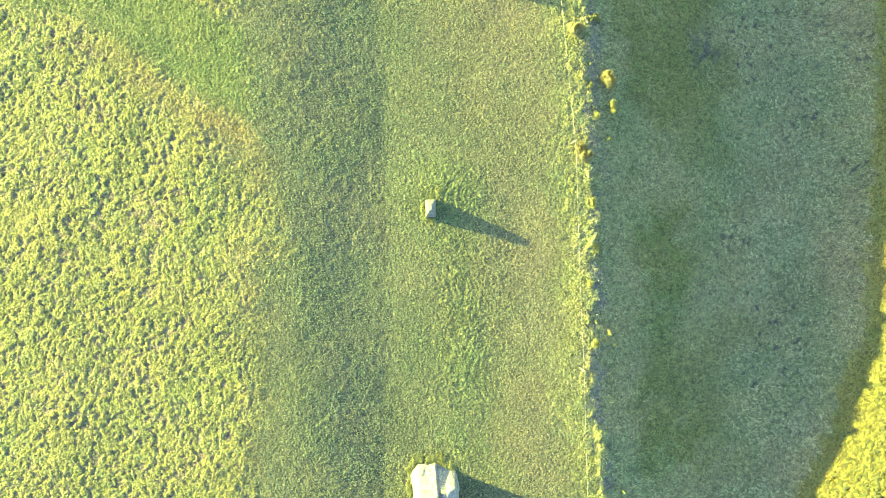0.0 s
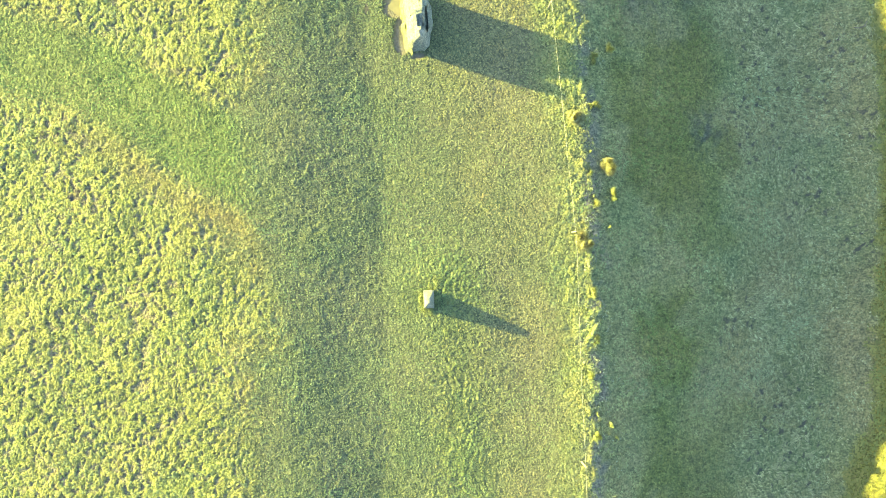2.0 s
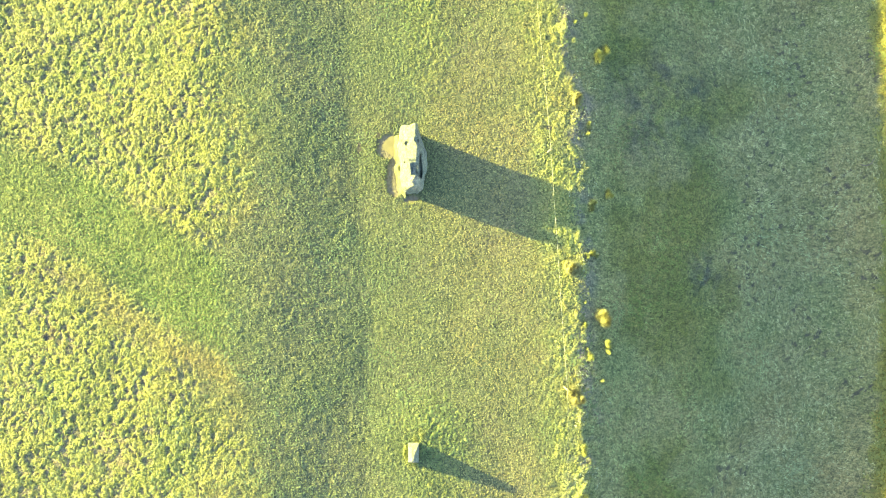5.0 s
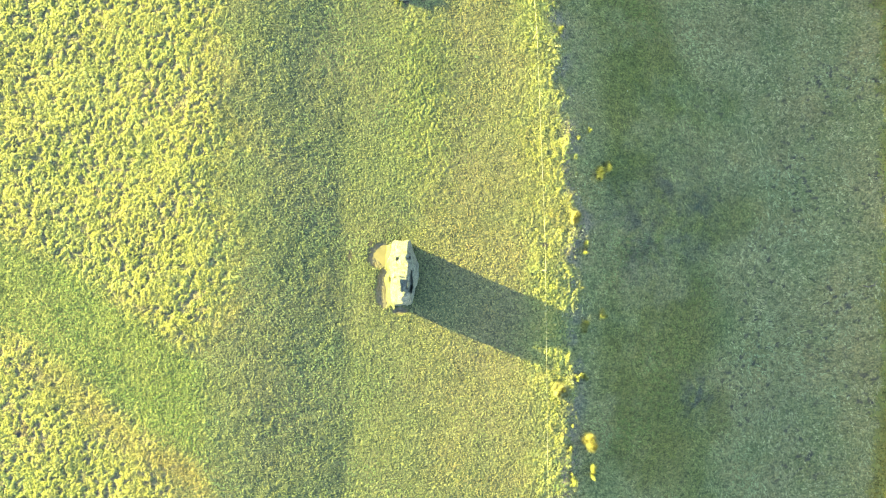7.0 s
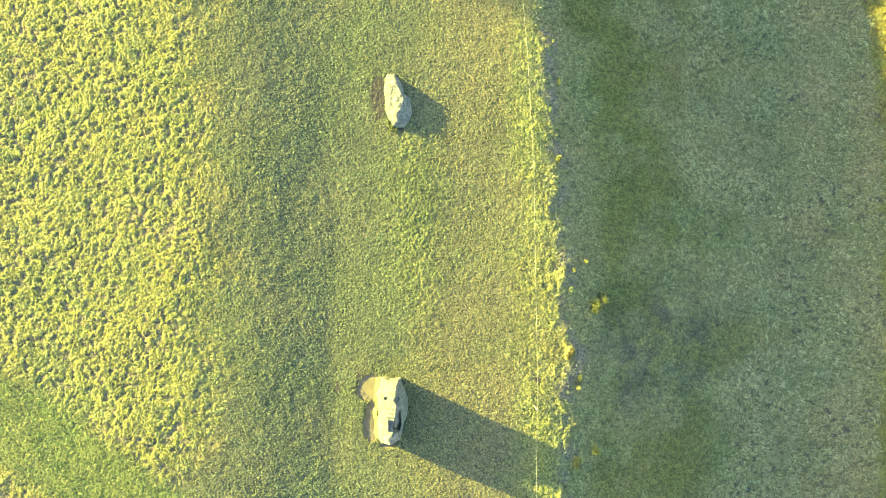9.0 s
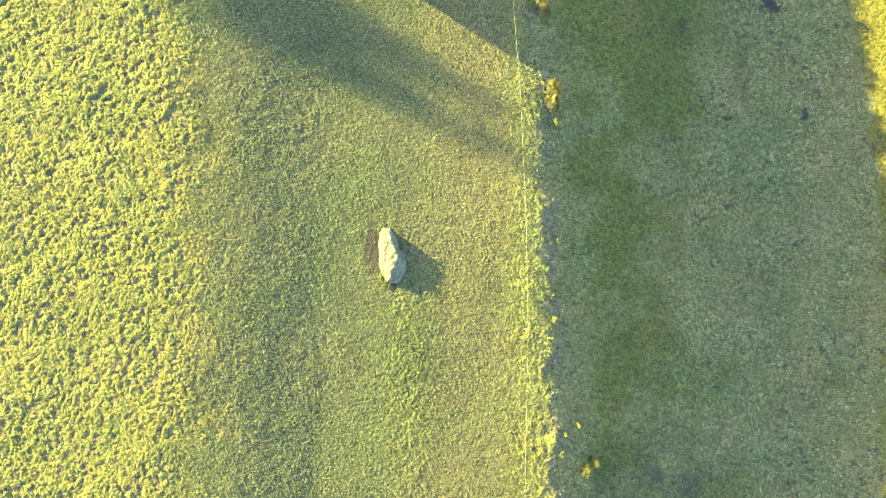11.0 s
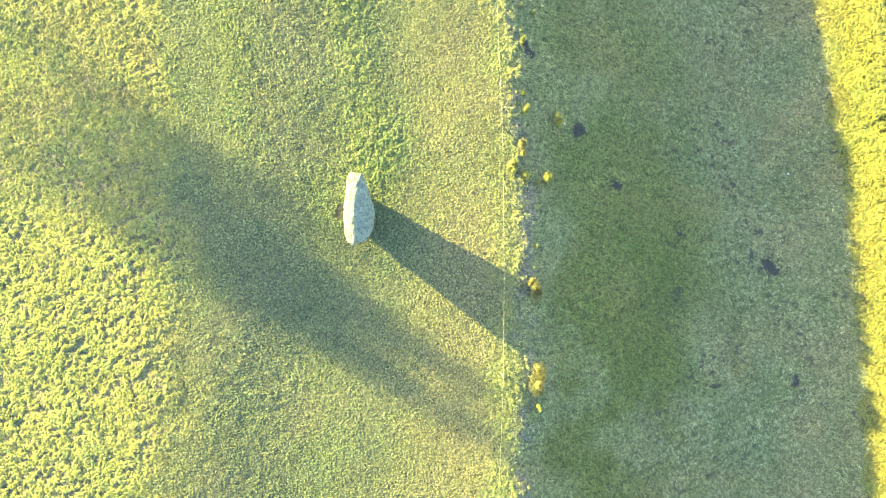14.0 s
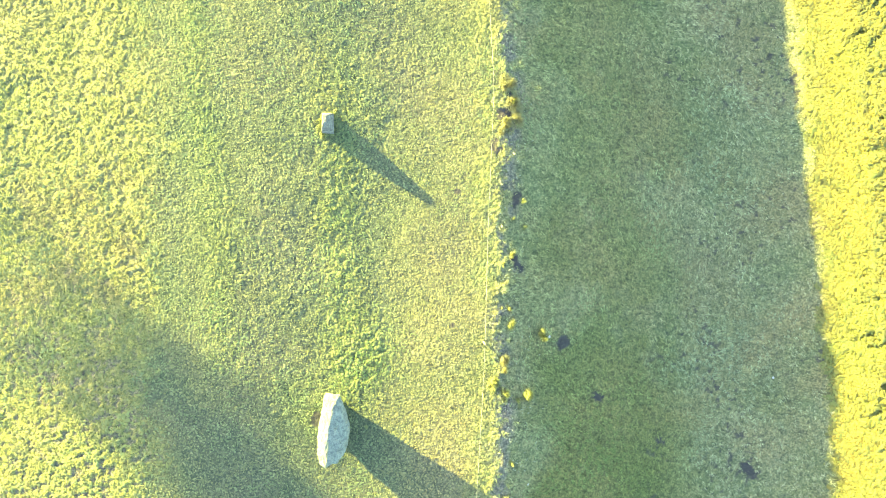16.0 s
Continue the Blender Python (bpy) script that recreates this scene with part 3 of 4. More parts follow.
def heads(name, size, area, zone, sides, tall, radius, colour, label, stretch=1.0):
    """Grass as low rounded heads set side by side: each a crown of short leaves round its own tip."""
    x0, x1, y0, y1 = area
    gx, gy = np.meshgrid(np.arange(x0, x1, size), np.arange(y0, y1, size))
    gx[1::2] += size / 2
    x = gx.ravel() + rng.uniform(-0.5, 0.5, gx.size) * size
    y = gy.ravel() + rng.uniform(-0.5, 0.5, gx.size) * size
    m = masks(x, y)
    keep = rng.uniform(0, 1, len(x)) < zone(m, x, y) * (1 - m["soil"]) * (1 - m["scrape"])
    x, y = x[keep], y[keep]
    m = {k: v[keep] for k, v in m.items()}
    n = len(x)
    grow = rng.uniform(0.7, 1.3, n) * (1 + 0.22 * rough(x, y, size * 4, 71))
    tint = colour(m, n) * ((0.76 + 0.48 * rng.uniform(0, 1, n)) * (1 + 0.09 * rough(x, y, 0.7, 72) + 0.07 * rough(x, y, 2.1, 78)))[:, None]
    tint[:, 0] *= 1 + 0.08 * rough(x, y, 1.3, 73) + 0.06 * rough(x, y, 0.35, 79) + 0.06 * rng.uniform(-1, 1, n)
    z = ground_form(x, y, m) + sward(x, y, m)
    turn, slim = rng.uniform(0, np.pi, n), rng.uniform(1 / stretch, 1.0, n)
    a = np.arange(sides)[None, :] * 2 * np.pi / sides + rng.uniform(-0.35, 0.35, (n, sides)) + rng.uniform(0, 6, n)[:, None]
    r = radius * grow[:, None] * rng.uniform(0.65, 1.3, (n, sides))
    u, v = np.cos(a) * r * stretch ** 0.5, np.sin(a) * r * slim[:, None]
    rx, ry = u * np.cos(turn)[:, None] - v * np.sin(turn)[:, None], u * np.sin(turn)[:, None] + v * np.cos(turn)[:, None]
    foot = z[:, None] - 0.012 + rng.uniform(-0.006, 0.01, (n, sides))
    ring = np.stack([x[:, None] + rx, y[:, None] + ry, foot], 2)
    tip = np.stack([x + rng.normal(0, 0.25 * radius, n), y + rng.normal(0, 0.25 * radius, n), z + tall * grow], 1)
    points = np.concatenate([tip[:, None, :], ring], 1).reshape(-1, 3)
    first = (np.arange(n) * (sides + 1))[:, None]
    k = np.arange(sides)[None, :]
    faces = np.stack([np.broadcast_to(first, (n, sides)), first + 1 + k, first + 1 + (k + 1) % sides], 2).reshape(-1, 3)
    tint = np.clip(np.repeat(tint, sides + 1, axis=0) * rng.uniform(0.93, 1.07, n * (sides + 1))[:, None], 0.01, 0.6)
    return tagged(new(name, patches(name, points, faces, tint, BLADES)), label, "grass", kind="stuff")


def lawn_colour(m, n):
    c = np.tile(np.array((0.166, 0.190, 0.080)), (n, 1))
    c += m["straw"][:, None] * (np.array((0.222, 0.210, 0.082)) - c)
    c += 0.8 * m["rust"][:, None] * (np.array((0.205, 0.180, 0.070)) - c)
    return c + m["lush"][:, None] * (np.array((0.128, 0.176, 0.050)) - c)


def rough_colour(m, n):
    c = np.tile(np.array((0.228, 0.234, 0.076)), (n, 1))
    # greener to the north, and darker in place of part of the tree's shade
    c += m["sere"][:, None] * (np.array((0.152, 0.162, 0.060)) - c)
    return c + 0.85 * m["rust"][:, None] * (np.array((0.240, 0.206, 0.072)) - c)


def one_colour(*rgb):
    return lambda m, n: np.tile(np.array(rgb), (n, 1))


def ditch_colour(m, n):
    c = np.tile(np.array((0.278, 0.300, 0.122)), (n, 1))
    c += m["outer"][:, None] * (np.array((0.322, 0.336, 0.165)) - c)
    c += m["brown"][:, None] * (np.array((0.236, 0.228, 0.106)) - c)
    c += m["moss"][:, None] * (np.array((0.180, 0.206, 0.060)) - c)
    return c + m["dark"][:, None] * (np.array((0.100, 0.102, 0.064)) - c)


def row_colour(m, n):
    c = np.tile(np.array((0.150, 0.166, 0.072)), (n, 1))
    return c + np.clip(1.3 * m["row"] ** 1.4, 0, 1)[:, None] * (np.array((0.258, 0.260, 0.082)) - c)


heads("rough_grass", 0.088, (-17.5, -3.5, -13.5, 53), lambda m, x, y: m["tussock"] * step(-17.6, -15.2, x) * (0.3 + 0.7 * tufts(x, y, 0.145, 161, 0.22)), 5, 0.020, 0.055, rough_colour, "long yellowish tussocky grass", 2.2)
heads("mown_grass", 0.080, (-15.5, 7, -13, 53), lambda m, x, y: (1 - m["tussock"]) * (1 - m["ditch"]) * (1 - 0.7 * m["row"]) * 0.95, 5, 0.019, 0.042, lawn_colour, "short green grazed turf", 2.2)
heads("lush_grass", 0.085, (-6, 5, -10, 48), lambda m, x, y: m["lush"] * (1 - m["way"]) * 0.8, 5, 0.026, 0.06, one_colour(0.178, 0.194, 0.066), "rank green grass round the stones", 1.4)
heads("fence_grass", 0.082, (-1, 7.8, -13.5, 54), lambda m, x, y: np.clip(1.8 * m["row"], 0, 1) * (0.75 + 0.25 * tufts(x, y, 0.145, 161, 0.22)), 5, 0.019, 0.055, row_colour, "long pale grass along the fence", 1.5)
clumps("ditch_grass", 0.15, (1, 21.5, -13.5, 54), lambda m, x, y: m["ditch"] * (1 - m["bank"]) * (1 - 0.8 * m["thatch"]) * (0.7 + 0.3 * rough(x, y, 0.6, 76)), 12, 0.045, 0.020, ditch_colour, "grey-green grass on the ditch slope", 0.75, comb=lambda x, y: -0.75 + 0.8 * rough(x, y, 2.2, 79) + 0.5 * rough(x, y, 0.7, 80))
clumps("dry_stalks", 0.28, (1, 10, -12, 50), lambda m, x, y: m["ditch"] * np.exp(-np.clip(x - lip_x(y), 0, 9) / 0.8) * 0.35 * step(-0.1, 0.5, rough(x, y, 0.9, 77)), 9, 0.20, 0.024, one_colour(0.25, 0.265, 0.15), "pale dry stalks and leaves at the ditch edge", 0.5)
heads("bank_grass", 0.10, (10, 22.5, -13.5, 54), lambda m, x, y: m["bank"] * (0.45 + 0.55 * np.clip(domes(x, y, 0.72, 121) * 1.6, 0, 1)), 5, 0.017, 0.078, one_colour(0.158, 0.162, 0.045), "matted yellow grass on the outer bank", 2.6)


# ---------------------------------------------------------------- standing stones
def field(height, x0, x1, y0, y1, cell, base, low=-0.18):
    """A bmesh of the height over a small plan, cut off below the turf."""
    xs, ys = np.arange(x0, x1 + cell / 2, cell), np.arange(y0, y1 + cell / 2, cell)
    gx, gy = np.meshgrid(xs, ys)
    gz = np.maximum(height(gx, gy), low)
    inside = gz > low + 1e-6
    bm = bmesh.new()
    made = {}

    def vert(j, i):
        if (j, i) not in made:
            made[j, i] = bm.verts.new((gx[j, i] - base[0], gy[j, i] - base[1], gz[j, i]))
        return made[j, i]
    for j in range(len(ys) - 1):
        for i in range(len(xs) - 1):
            if inside[j:j + 2, i:i + 2].any():
                f = bm.faces.new((vert(j, i), vert(j, i + 1), vert(j + 1, i + 1), vert(j + 1, i)))
                f.smooth = True
    edge = [e for e in bm.edges if e.is_boundary]
    down = bmesh.ops.extrude_edge_only(bm, edges=edge)["geom"]
    for v in down:
        if isinstance(v, bmesh.types.BMVert):
            v.co.z = low - 0.05
    bmesh.ops.holes_fill(bm, edges=[e for e in bm.edges if e.is_boundary], sides=0)
    return bm


def ridge(rows, west, east, grain, seed):
    """The height of a stone: rows of y, foot on the west, crest, foot on the east, height of the crest."""
    rows = np.array(rows, float)

    def height(x, y):
        wob = 0.05 * rough(x, y, 0.5, seed) + 0.025 * rough(x, y, 0.17, seed + 1)
        w, r, e, h = [np.interp(y, rows[:, 0], rows[:, k]) for k in (1, 2, 3, 4)]
        a = (x - w + wob) / np.maximum(r - w, 0.05)
        b = (e - x + wob) / np.maximum(e - r, 0.05)
        s = np.minimum(np.sign(a) * np.abs(a) ** west, np.sign(b) * np.abs(b) ** east)
        end = np.minimum(y - rows[0, 0], rows[-1, 0] - y) + wob
        s = np.minimum(np.minimum(s, 1.0), np.sign(end) * np.abs(end / 0.16) ** 0.5)
        z = h * s
        facet = np.abs(rough(x, y, 0.42, seed + 2)) * 0.16 + np.abs(rough(x, y, 0.2, seed + 3)) * 0.07 
        fine = 0.016 * rough(x, y, 0.13, seed + 4) + 0.012 * rough(x, y, 0.07, seed + 5)
        return np.where(z > 0, z - (grain * facet - fine) * np.clip(z / 0.25, 0, 1), z * 0.6)
    return height


def mesh_of(name, bm, mat):
    me = bpy.data.meshes.new(name)
    bm.to_mesh(me)
    bm.free()
    me.materials.append(mat)
    return me


# a slab on a narrow foot, broadest high up: its plan there, and the crest along its top
PLAN = [(-0.09, 1.18), (0.19, 0.74), (0.47, 0.0), (0.5, -0.57), (0.34, -1.0), (-0.02, -1.2), (-0.22, -1.12), (-0.40, -0.8), (-0.52, -0.05), (-0.56, 0.85), (-0.52, 1.13)]
CREST = [(-0.09, 1.18), (-0.2, 0.38), (-0.03, -0.86), (0.02, -1.24)]
# height, breadth and length against the plan, how far drawn in to the crest, tilt of the top to the east
LEVELS = [(-0.2, 0.64, 0.50, 0.0, 0.0), (0.15, 0.78, 0.58, 0.0, 0.0), (0.5, 0.92, 0.71, 0.0, 0.0), (0.85, 1.0, 0.86, 0.0, 0.08), (1.05, 0.99, 0.97, 0.0, 0.2), (1.16, 0.95, 1.0, 0.03, 0.26),
          (1.22, 0.90, 0.99, 0.12, 0.26), (1.28, 0.86, 0.97, 0.35, 0.24), (1.34, 0.82, 0.95, 0.65, 0.2), (1.39, 0.8, 0.93, 0.95, 0.1)]


def lozenge_stone():
    pts = []
    n = len(PLAN)
    for i in range(n):
        p, q = Vector(PLAN[i]), Vector(PLAN[(i + 1) % n])
        k = max(2, int((q - p).length / 0.045))
        pts += [p.lerp(q, j / k) for j in range(k)]
    line = sorted((y, x) for x, y in CREST)
    levels = np.array(LEVELS)
    bm = bmesh.new()
    loops = []
    for t in np.linspace(0, 1, 60):
        z, sx, sy, draw, tilt = [np.interp(t, np.linspace(0, 1, len(levels)), levels[:, k]) for k in range(5)]
        loop = []
        for p in pts:
            x, y = p.x * sx, p.y * sy
            x += draw * (float(np.interp(y, [v[0] for v in line], [v[1] for v in line])) - x)
            v = Vector((x, y, z - tilt * (x if x > -0.2 else -0.2 + 0.3 * (x + 0.2)) - 0.1 * tilt * y))
            w = noise.fractal(v * 2.4 + Vector((7, 0, 0)), 0.8, 2.1, 6) * 0.045 - abs(noise.noise(Vector((v.x * 7, v.y * 3.5, v.z * 7)))) * 0.05
            out = Vector((p.x * 2.2, p.y, 0.0)).normalized() * (1 - draw) + Vector((0, 0, 0.9)) * min(1, 2.5 * draw)
            loop.append(bm.verts.new(v + out * w))
        loops.append(loop)
    m = len(pts)
    for lower, upper in zip(loops, loops[1:]):
        for i in range(m):
            bm.faces.new((lower[i], upper[i], upper[(i + 1) % m], lower[(i + 1) % m]))
    bm.faces.new(loops[-1][::-1])
    bm.faces.new(loops[0])
    bmesh.ops.recalc_face_normals(bm, faces=bm.faces[:])
    return bm


ob = new("standing_stone", mesh_of("standing_stone", lozenge_stone(), SARSEN))
ob.location = (-0.70, 33.28, ground_at(-0.70, 33.28))
tagged(ob, "pale grey lozenge-shaped slab of weathered stone standing in turf", "standing stone", "stones of the ring")

LOW = [(21.70, 0.66, 0.80, 1.06, 0.29), (21.9, 0.56, 0.80, 1.2, 0.33), (22.15, 0.46, 0.86, 1.28, 0.37), (22.5, 0.36, 1.0, 1.30, 0.39), (22.72, 0.32, 1.02, 1.24, 0.39),
       (22.9, 0.32, 0.86, 1.02, 0.40), (23.1, 0.33, 0.78, 0.94, 0.40), (23.40, 0.38, 0.66, 0.82, 0.39), (23.48, 0.39, 0.62, 0.76, 0.2), (23.58, 0.42, 0.56, 0.66, 0.12)]
ob = new("boulder", mesh_of("boulder", field(ridge(LOW, 0.5, 0.55, 0.6, 221), 0.0, 1.6, 21.5, 24.0, 0.02, (0.8, 22.6)), SARSEN_WARM))
ob.location = (0.8, 22.6, ground_at(0.8, 22.6))
tagged(ob, "low pale boulder with a rough pitted face, beside bare soil", "boulder", "stones of the ring")


def box_in(x, y, x0, x1, y0, y1, soft=0.03):
    return step(0, soft, x - x0) * step(0, soft, x1 - x) * step(0, soft, y - y0) * step(0, soft, y1 - y)


def mended_stone():
    base = (0.95, 12.0)
    stone = tagged(new("standing_stone"), "broad hollowed standing stone mended with pale mortar, beside a muddy puddle", "standing stone", "stones of the ring")
    stone.location = (*base, ground_at(*base))
    rows = [(10.84, 0.60, 0.85, 1.04, 0.88), (11.0, 0.50, 0.9, 1.22, 1.08), (11.3, 0.44, 0.97, 1.32, 1.16), (11.6, 0.42, 1.0, 1.38, 1.2), (11.9, 0.41, 1.04, 1.41, 1.25),
            (12.3, 0.41, 1.08, 1.41, 1.36), (12.65, 0.42, 1.08, 1.35, 1.46), (12.9, 0.43, 1.09, 1.27, 1.54), (13.1, 0.44, 1.09, 1.21, 1.58), (13.22, 0.48, 1.08, 1.17, 1.46)]
    raw = ridge(rows, 0.30, 0.45, 0.45, 241)

    def height(x, y):
        z = raw(x, y)
        on = step(0.3, 0.6, z)
        z = z - on * (0.07 + 0.4 * (x - 0.82)) * box_in(x, y, 0.83, 1.06, 11.36, 11.80)
        z = z - on * 0.32 * box_in(x - 0.16 * (y - 11.6), y, 1.08, 1.25 - 0.25 * np.clip(y - 11.6, 0, 1), 11.28, 12.12, 0.03)
        z = z + on * 0.05 * box_in(x, y, 0.62, 1.14, 11.86, 12.28)
        z = z - on * 0.14 * np.exp(-(((x - 0.74) / 0.06) ** 2 + ((y - 12.48) / 0.07) ** 2) ** 2)
        ring = np.hypot((x - 1.09) / 0.8, y - 12.53)
        z = z - on * 0.14 * np.exp(-(ring / 0.085) ** 4) + on * 0.05 * np.exp(-((ring - 0.125) / 0.03) ** 2)
        z = z - on * 0.18 * box_in(x, y, 0.6, 0.68, 11.83, 11.9)
        return z
    body = field(height, 0.3, 1.7, 10.5, 13.5, 0.02, base)
    for v in body.verts:
        # the north end leans out over its foot
        v.co.y -= 0.22 * (1 - min(max(v.co.z, 0.0), 1.0) ** 2) * float(step(0.25, 1.0, v.co.y))
    part("slab", body, SARSEN_WARM, stone)

    def footing(x, y):
        w = np.interp(y, (10.7, 10.95, 11.4, 12.15, 12.95), (0.50, 0.36, 0.28, 0.27, 0.32)) + 0.07 * rough(x, y, 0.22, 261)
        z = np.minimum(np.minimum((x - w) * 0.8, 0.12), np.minimum(y - 10.68, 12.86 - y + 0.15 * rough(x, y, 0.2, 263)) * 1.5)
        return np.where(x < 0.62, z + 0.035 * rough(x, y, 0.1, 262) * (z > 0), -1.0)
    part("footing", field(footing, 0.1, 0.8, 10.5, 13.2, 0.025, base), MOSS, stone, "mossy yellow-green earth footing")
    for cx, cy, rx, ry, seed in ((0.82, 11.12, 0.13, 0.17, 271), (1.07, 11.17, 0.12, 0.13, 281), (1.09, 10.99, 0.11, 0.10, 291), (0.92, 10.98, 0.10, 0.08, 296)):
        def lump(x, y, cx=cx, cy=cy, rx=rx, ry=ry, seed=seed):
            d = np.hypot((x - cx) / rx, (y - cy) / ry) + 0.25 * rough(x, y, 0.12, seed)
            return np.where(d < 1.1, np.maximum(raw(x, y), 0.3) + 0.10 * np.sqrt(np.clip(1.1 - d, 0, 1)) - 0.02, -1.0)
        part("mortar_patch", field(lump, cx - 0.25, cx + 0.25, cy - 0.28, cy + 0.28, 0.02, base, 0.3), MORTAR, stone, "pale crumbling mortar patch")
    return stone


mended_stone()


def cracked_stone():
    base = (-0.3, -9.4)

    def height(x, y):
        wob = 0.06 * rough(x, y, 0.5, 301) + 0.03 * rough(x, y, 0.18, 302)
        north = np.interp(x, (-1.25, -0.95, -0.3, 0.05, 0.5), (-8.5, -8.12, -8.1, -8.34, -8.42)) + wob
        steep = np.interp(x, (-0.4, 0.1, 0.5), (2.4, 4.0, 9.0))
        z = np.minimum((north - y) * steep, np.minimum((x + 1.2 + wob) * 5.0, (0.52 + wob - x) * 12.0))
        z = np.minimum(z, (y + 10.75) * 4.0)
        z = np.minimum(z, 1.75 - 0.25 * np.abs(x + 0.4) + 0.1 * rough(x, y, 0.6, 303))
        on = step(0.1, 0.4, z)
        crack = x + 0.16 + 0.08 * rough(x * 0, y, 0.5, 304) + 0.03 * rough(x * 0, y, 0.15, 305)
        z = z - on * 0.3 * np.exp(-(crack / 0.045) ** 2) - on * 0.16 * step(0.0, 0.1, crack)
        z = z - on * (0.12 * np.abs(rough(x, y, 0.4, 306)) + 0.06 * np.abs(rough(x, y, 0.17, 307))) + on * 0.02 * rough(x, y, 0.08, 308)
        return z
    ob = new("standing_stone", mesh_of("standing_stone", field(height, -1.6, 0.9, -11.1, -7.8, 0.022, base), SARSEN_PALE))
    ob.location = (*base, ground_at(*base))
    return tagged(ob, "massive pale standing stone with a dark crack in tufted grass", "standing stone", "stones of the ring")


cracked_stone()

# muddy water at its foot
corners = [(-0.20, 12.66), (-0.10, 12.72), (-0.03, 12.86), (0.10, 12.95), (0.24, 12.99), (0.38, 12.94), (0.42, 12.7), (0.42, 12.35), (0.31, 12.22), (0.16, 12.24), (0.0, 12.40), (-0.12, 12.52)]
level = ground_at(0.1, 12.6) + 0.012
bm = bmesh.new()
bm.faces.new([bm.verts.new((x - 0.1, y - 12.6, 0)) for x, y in corners])
bm.faces.new([bm.verts.new((x - 0.1, y - 12.6, -0.08)) for x, y in corners[::-1]])
ob = new("puddle", mesh_of("puddle", bm, MUD))
ob.location = (0.1, 12.6, level)
tagged(ob, "shallow puddle of muddy orange-brown water", "water", kind="structure")


def marker(x, y, turn, high):
    bm = bmesh.new()
    levels = ((0.0, 0.20, 0.34), (0.3 * high, 0.19, 0.325), (high, 0.045, 0.11))
    rings = []
    for z, a, b in levels:
        rings.append([bm.verts.new((sx * a, sy * b, z)) for sx, sy in ((-1, -1), (1, -1), (1, 1), (-1, 1))])
    for r, s in zip(rings, rings[1:]):
        for i in range(4):
            bm.faces.new((r[i], r[(i + 1) % 4], s[(i + 1) % 4], s[i]))
    bm.faces.new(rings[-1])
    bm.faces.new(rings[0][::-1])
    bmesh.ops.bevel(bm, geom=bm.edges[:], offset=0.012, segments=2, affect="EDGES")
    me = bpy.data.meshes.new("stone_marker")
    bm.to_mesh(me)
    bm.free()
    me.materials.append(CONCRETE)
    ob = new("stone_marker", me)
    ob.matrix_world = pose(x, y, ground_at(x, y) - 0.03, 0, 0, turn)
    return tagged(ob, "small pointed concrete marker standing in short turf", "marker", "markers of lost stones")


marker(0.39, 1.53, -4, 0.74)
marker(-3.25, 42.94, 12, 0.77)


# ---------------------------------------------------------------- fence
def tube(bm, points, radius, sides=6):
    loops = []
    for k, p in enumerate(points):
        p = Vector(p)
        way = (Vector(points[min(k + 1, len(points) - 1)]) - Vector(points[max(k - 1, 0)])).normalized()
        q = way.to_track_quat("Z", "Y")
        loops.append([bm.verts.new(p + q @ Vector((radius * math.cos(2 * math.pi * i / sides), radius * math.sin(2 * math.pi * i / sides), 0))) for i in range(sides)])
    for a, b in zip(loops, loops[1:]):
        for i in range(sides):
            bm.faces.new((a[i], a[(i + 1) % sides], b[(i + 1) % sides], b[i]))
    bm.faces.new(loops[0][::-1])
    bm.faces.new(loops[-1])


POST_Y = (-13.0, -5.0, 3.55, 12.1, 20.4, 28.6, 36.9, 44.9, 53.0)
WIRE_HIGH = 0.62


def wire_x(y):
    x = float(fence_x(y))
    return x - WIRE_HIGH * (x - 1.2) / 21


def build_fence():
    fence = tagged(new("fence"), "single thin pale wire on slim stakes along the ditch edge", "fence")
    for a, b in zip(POST_Y, POST_Y[1:]):
        bm = bmesh.new()
        points = []
        for k in range(17):
            y = a + (b - a) * k / 16
            x = wire_x(a) + (wire_x(b) - wire_x(a)) * k / 16
            x = 0.3 * x + 0.7 * wire_x(y)
            points.append((x, y, ground_at(x, y) + WIRE_HIGH - 0.06 * math.sin(math.pi * k / 16)))
        tube(bm, points, 0.004, 5)
        part("wire", bm, WIRE, fence)
    for y in POST_Y:
        x = wire_x(y)
        bm = bmesh.new()
        z = ground_at(x, y)
        tube(bm, [(x, y, z - 0.3), (x, y, z + 0.3), (x, y, z + WIRE_HIGH + 0.08)], 0.028, 8)
        part("post", bm, WOOD, fence, "slim weathered wooden stake")
    return fence


build_fence()


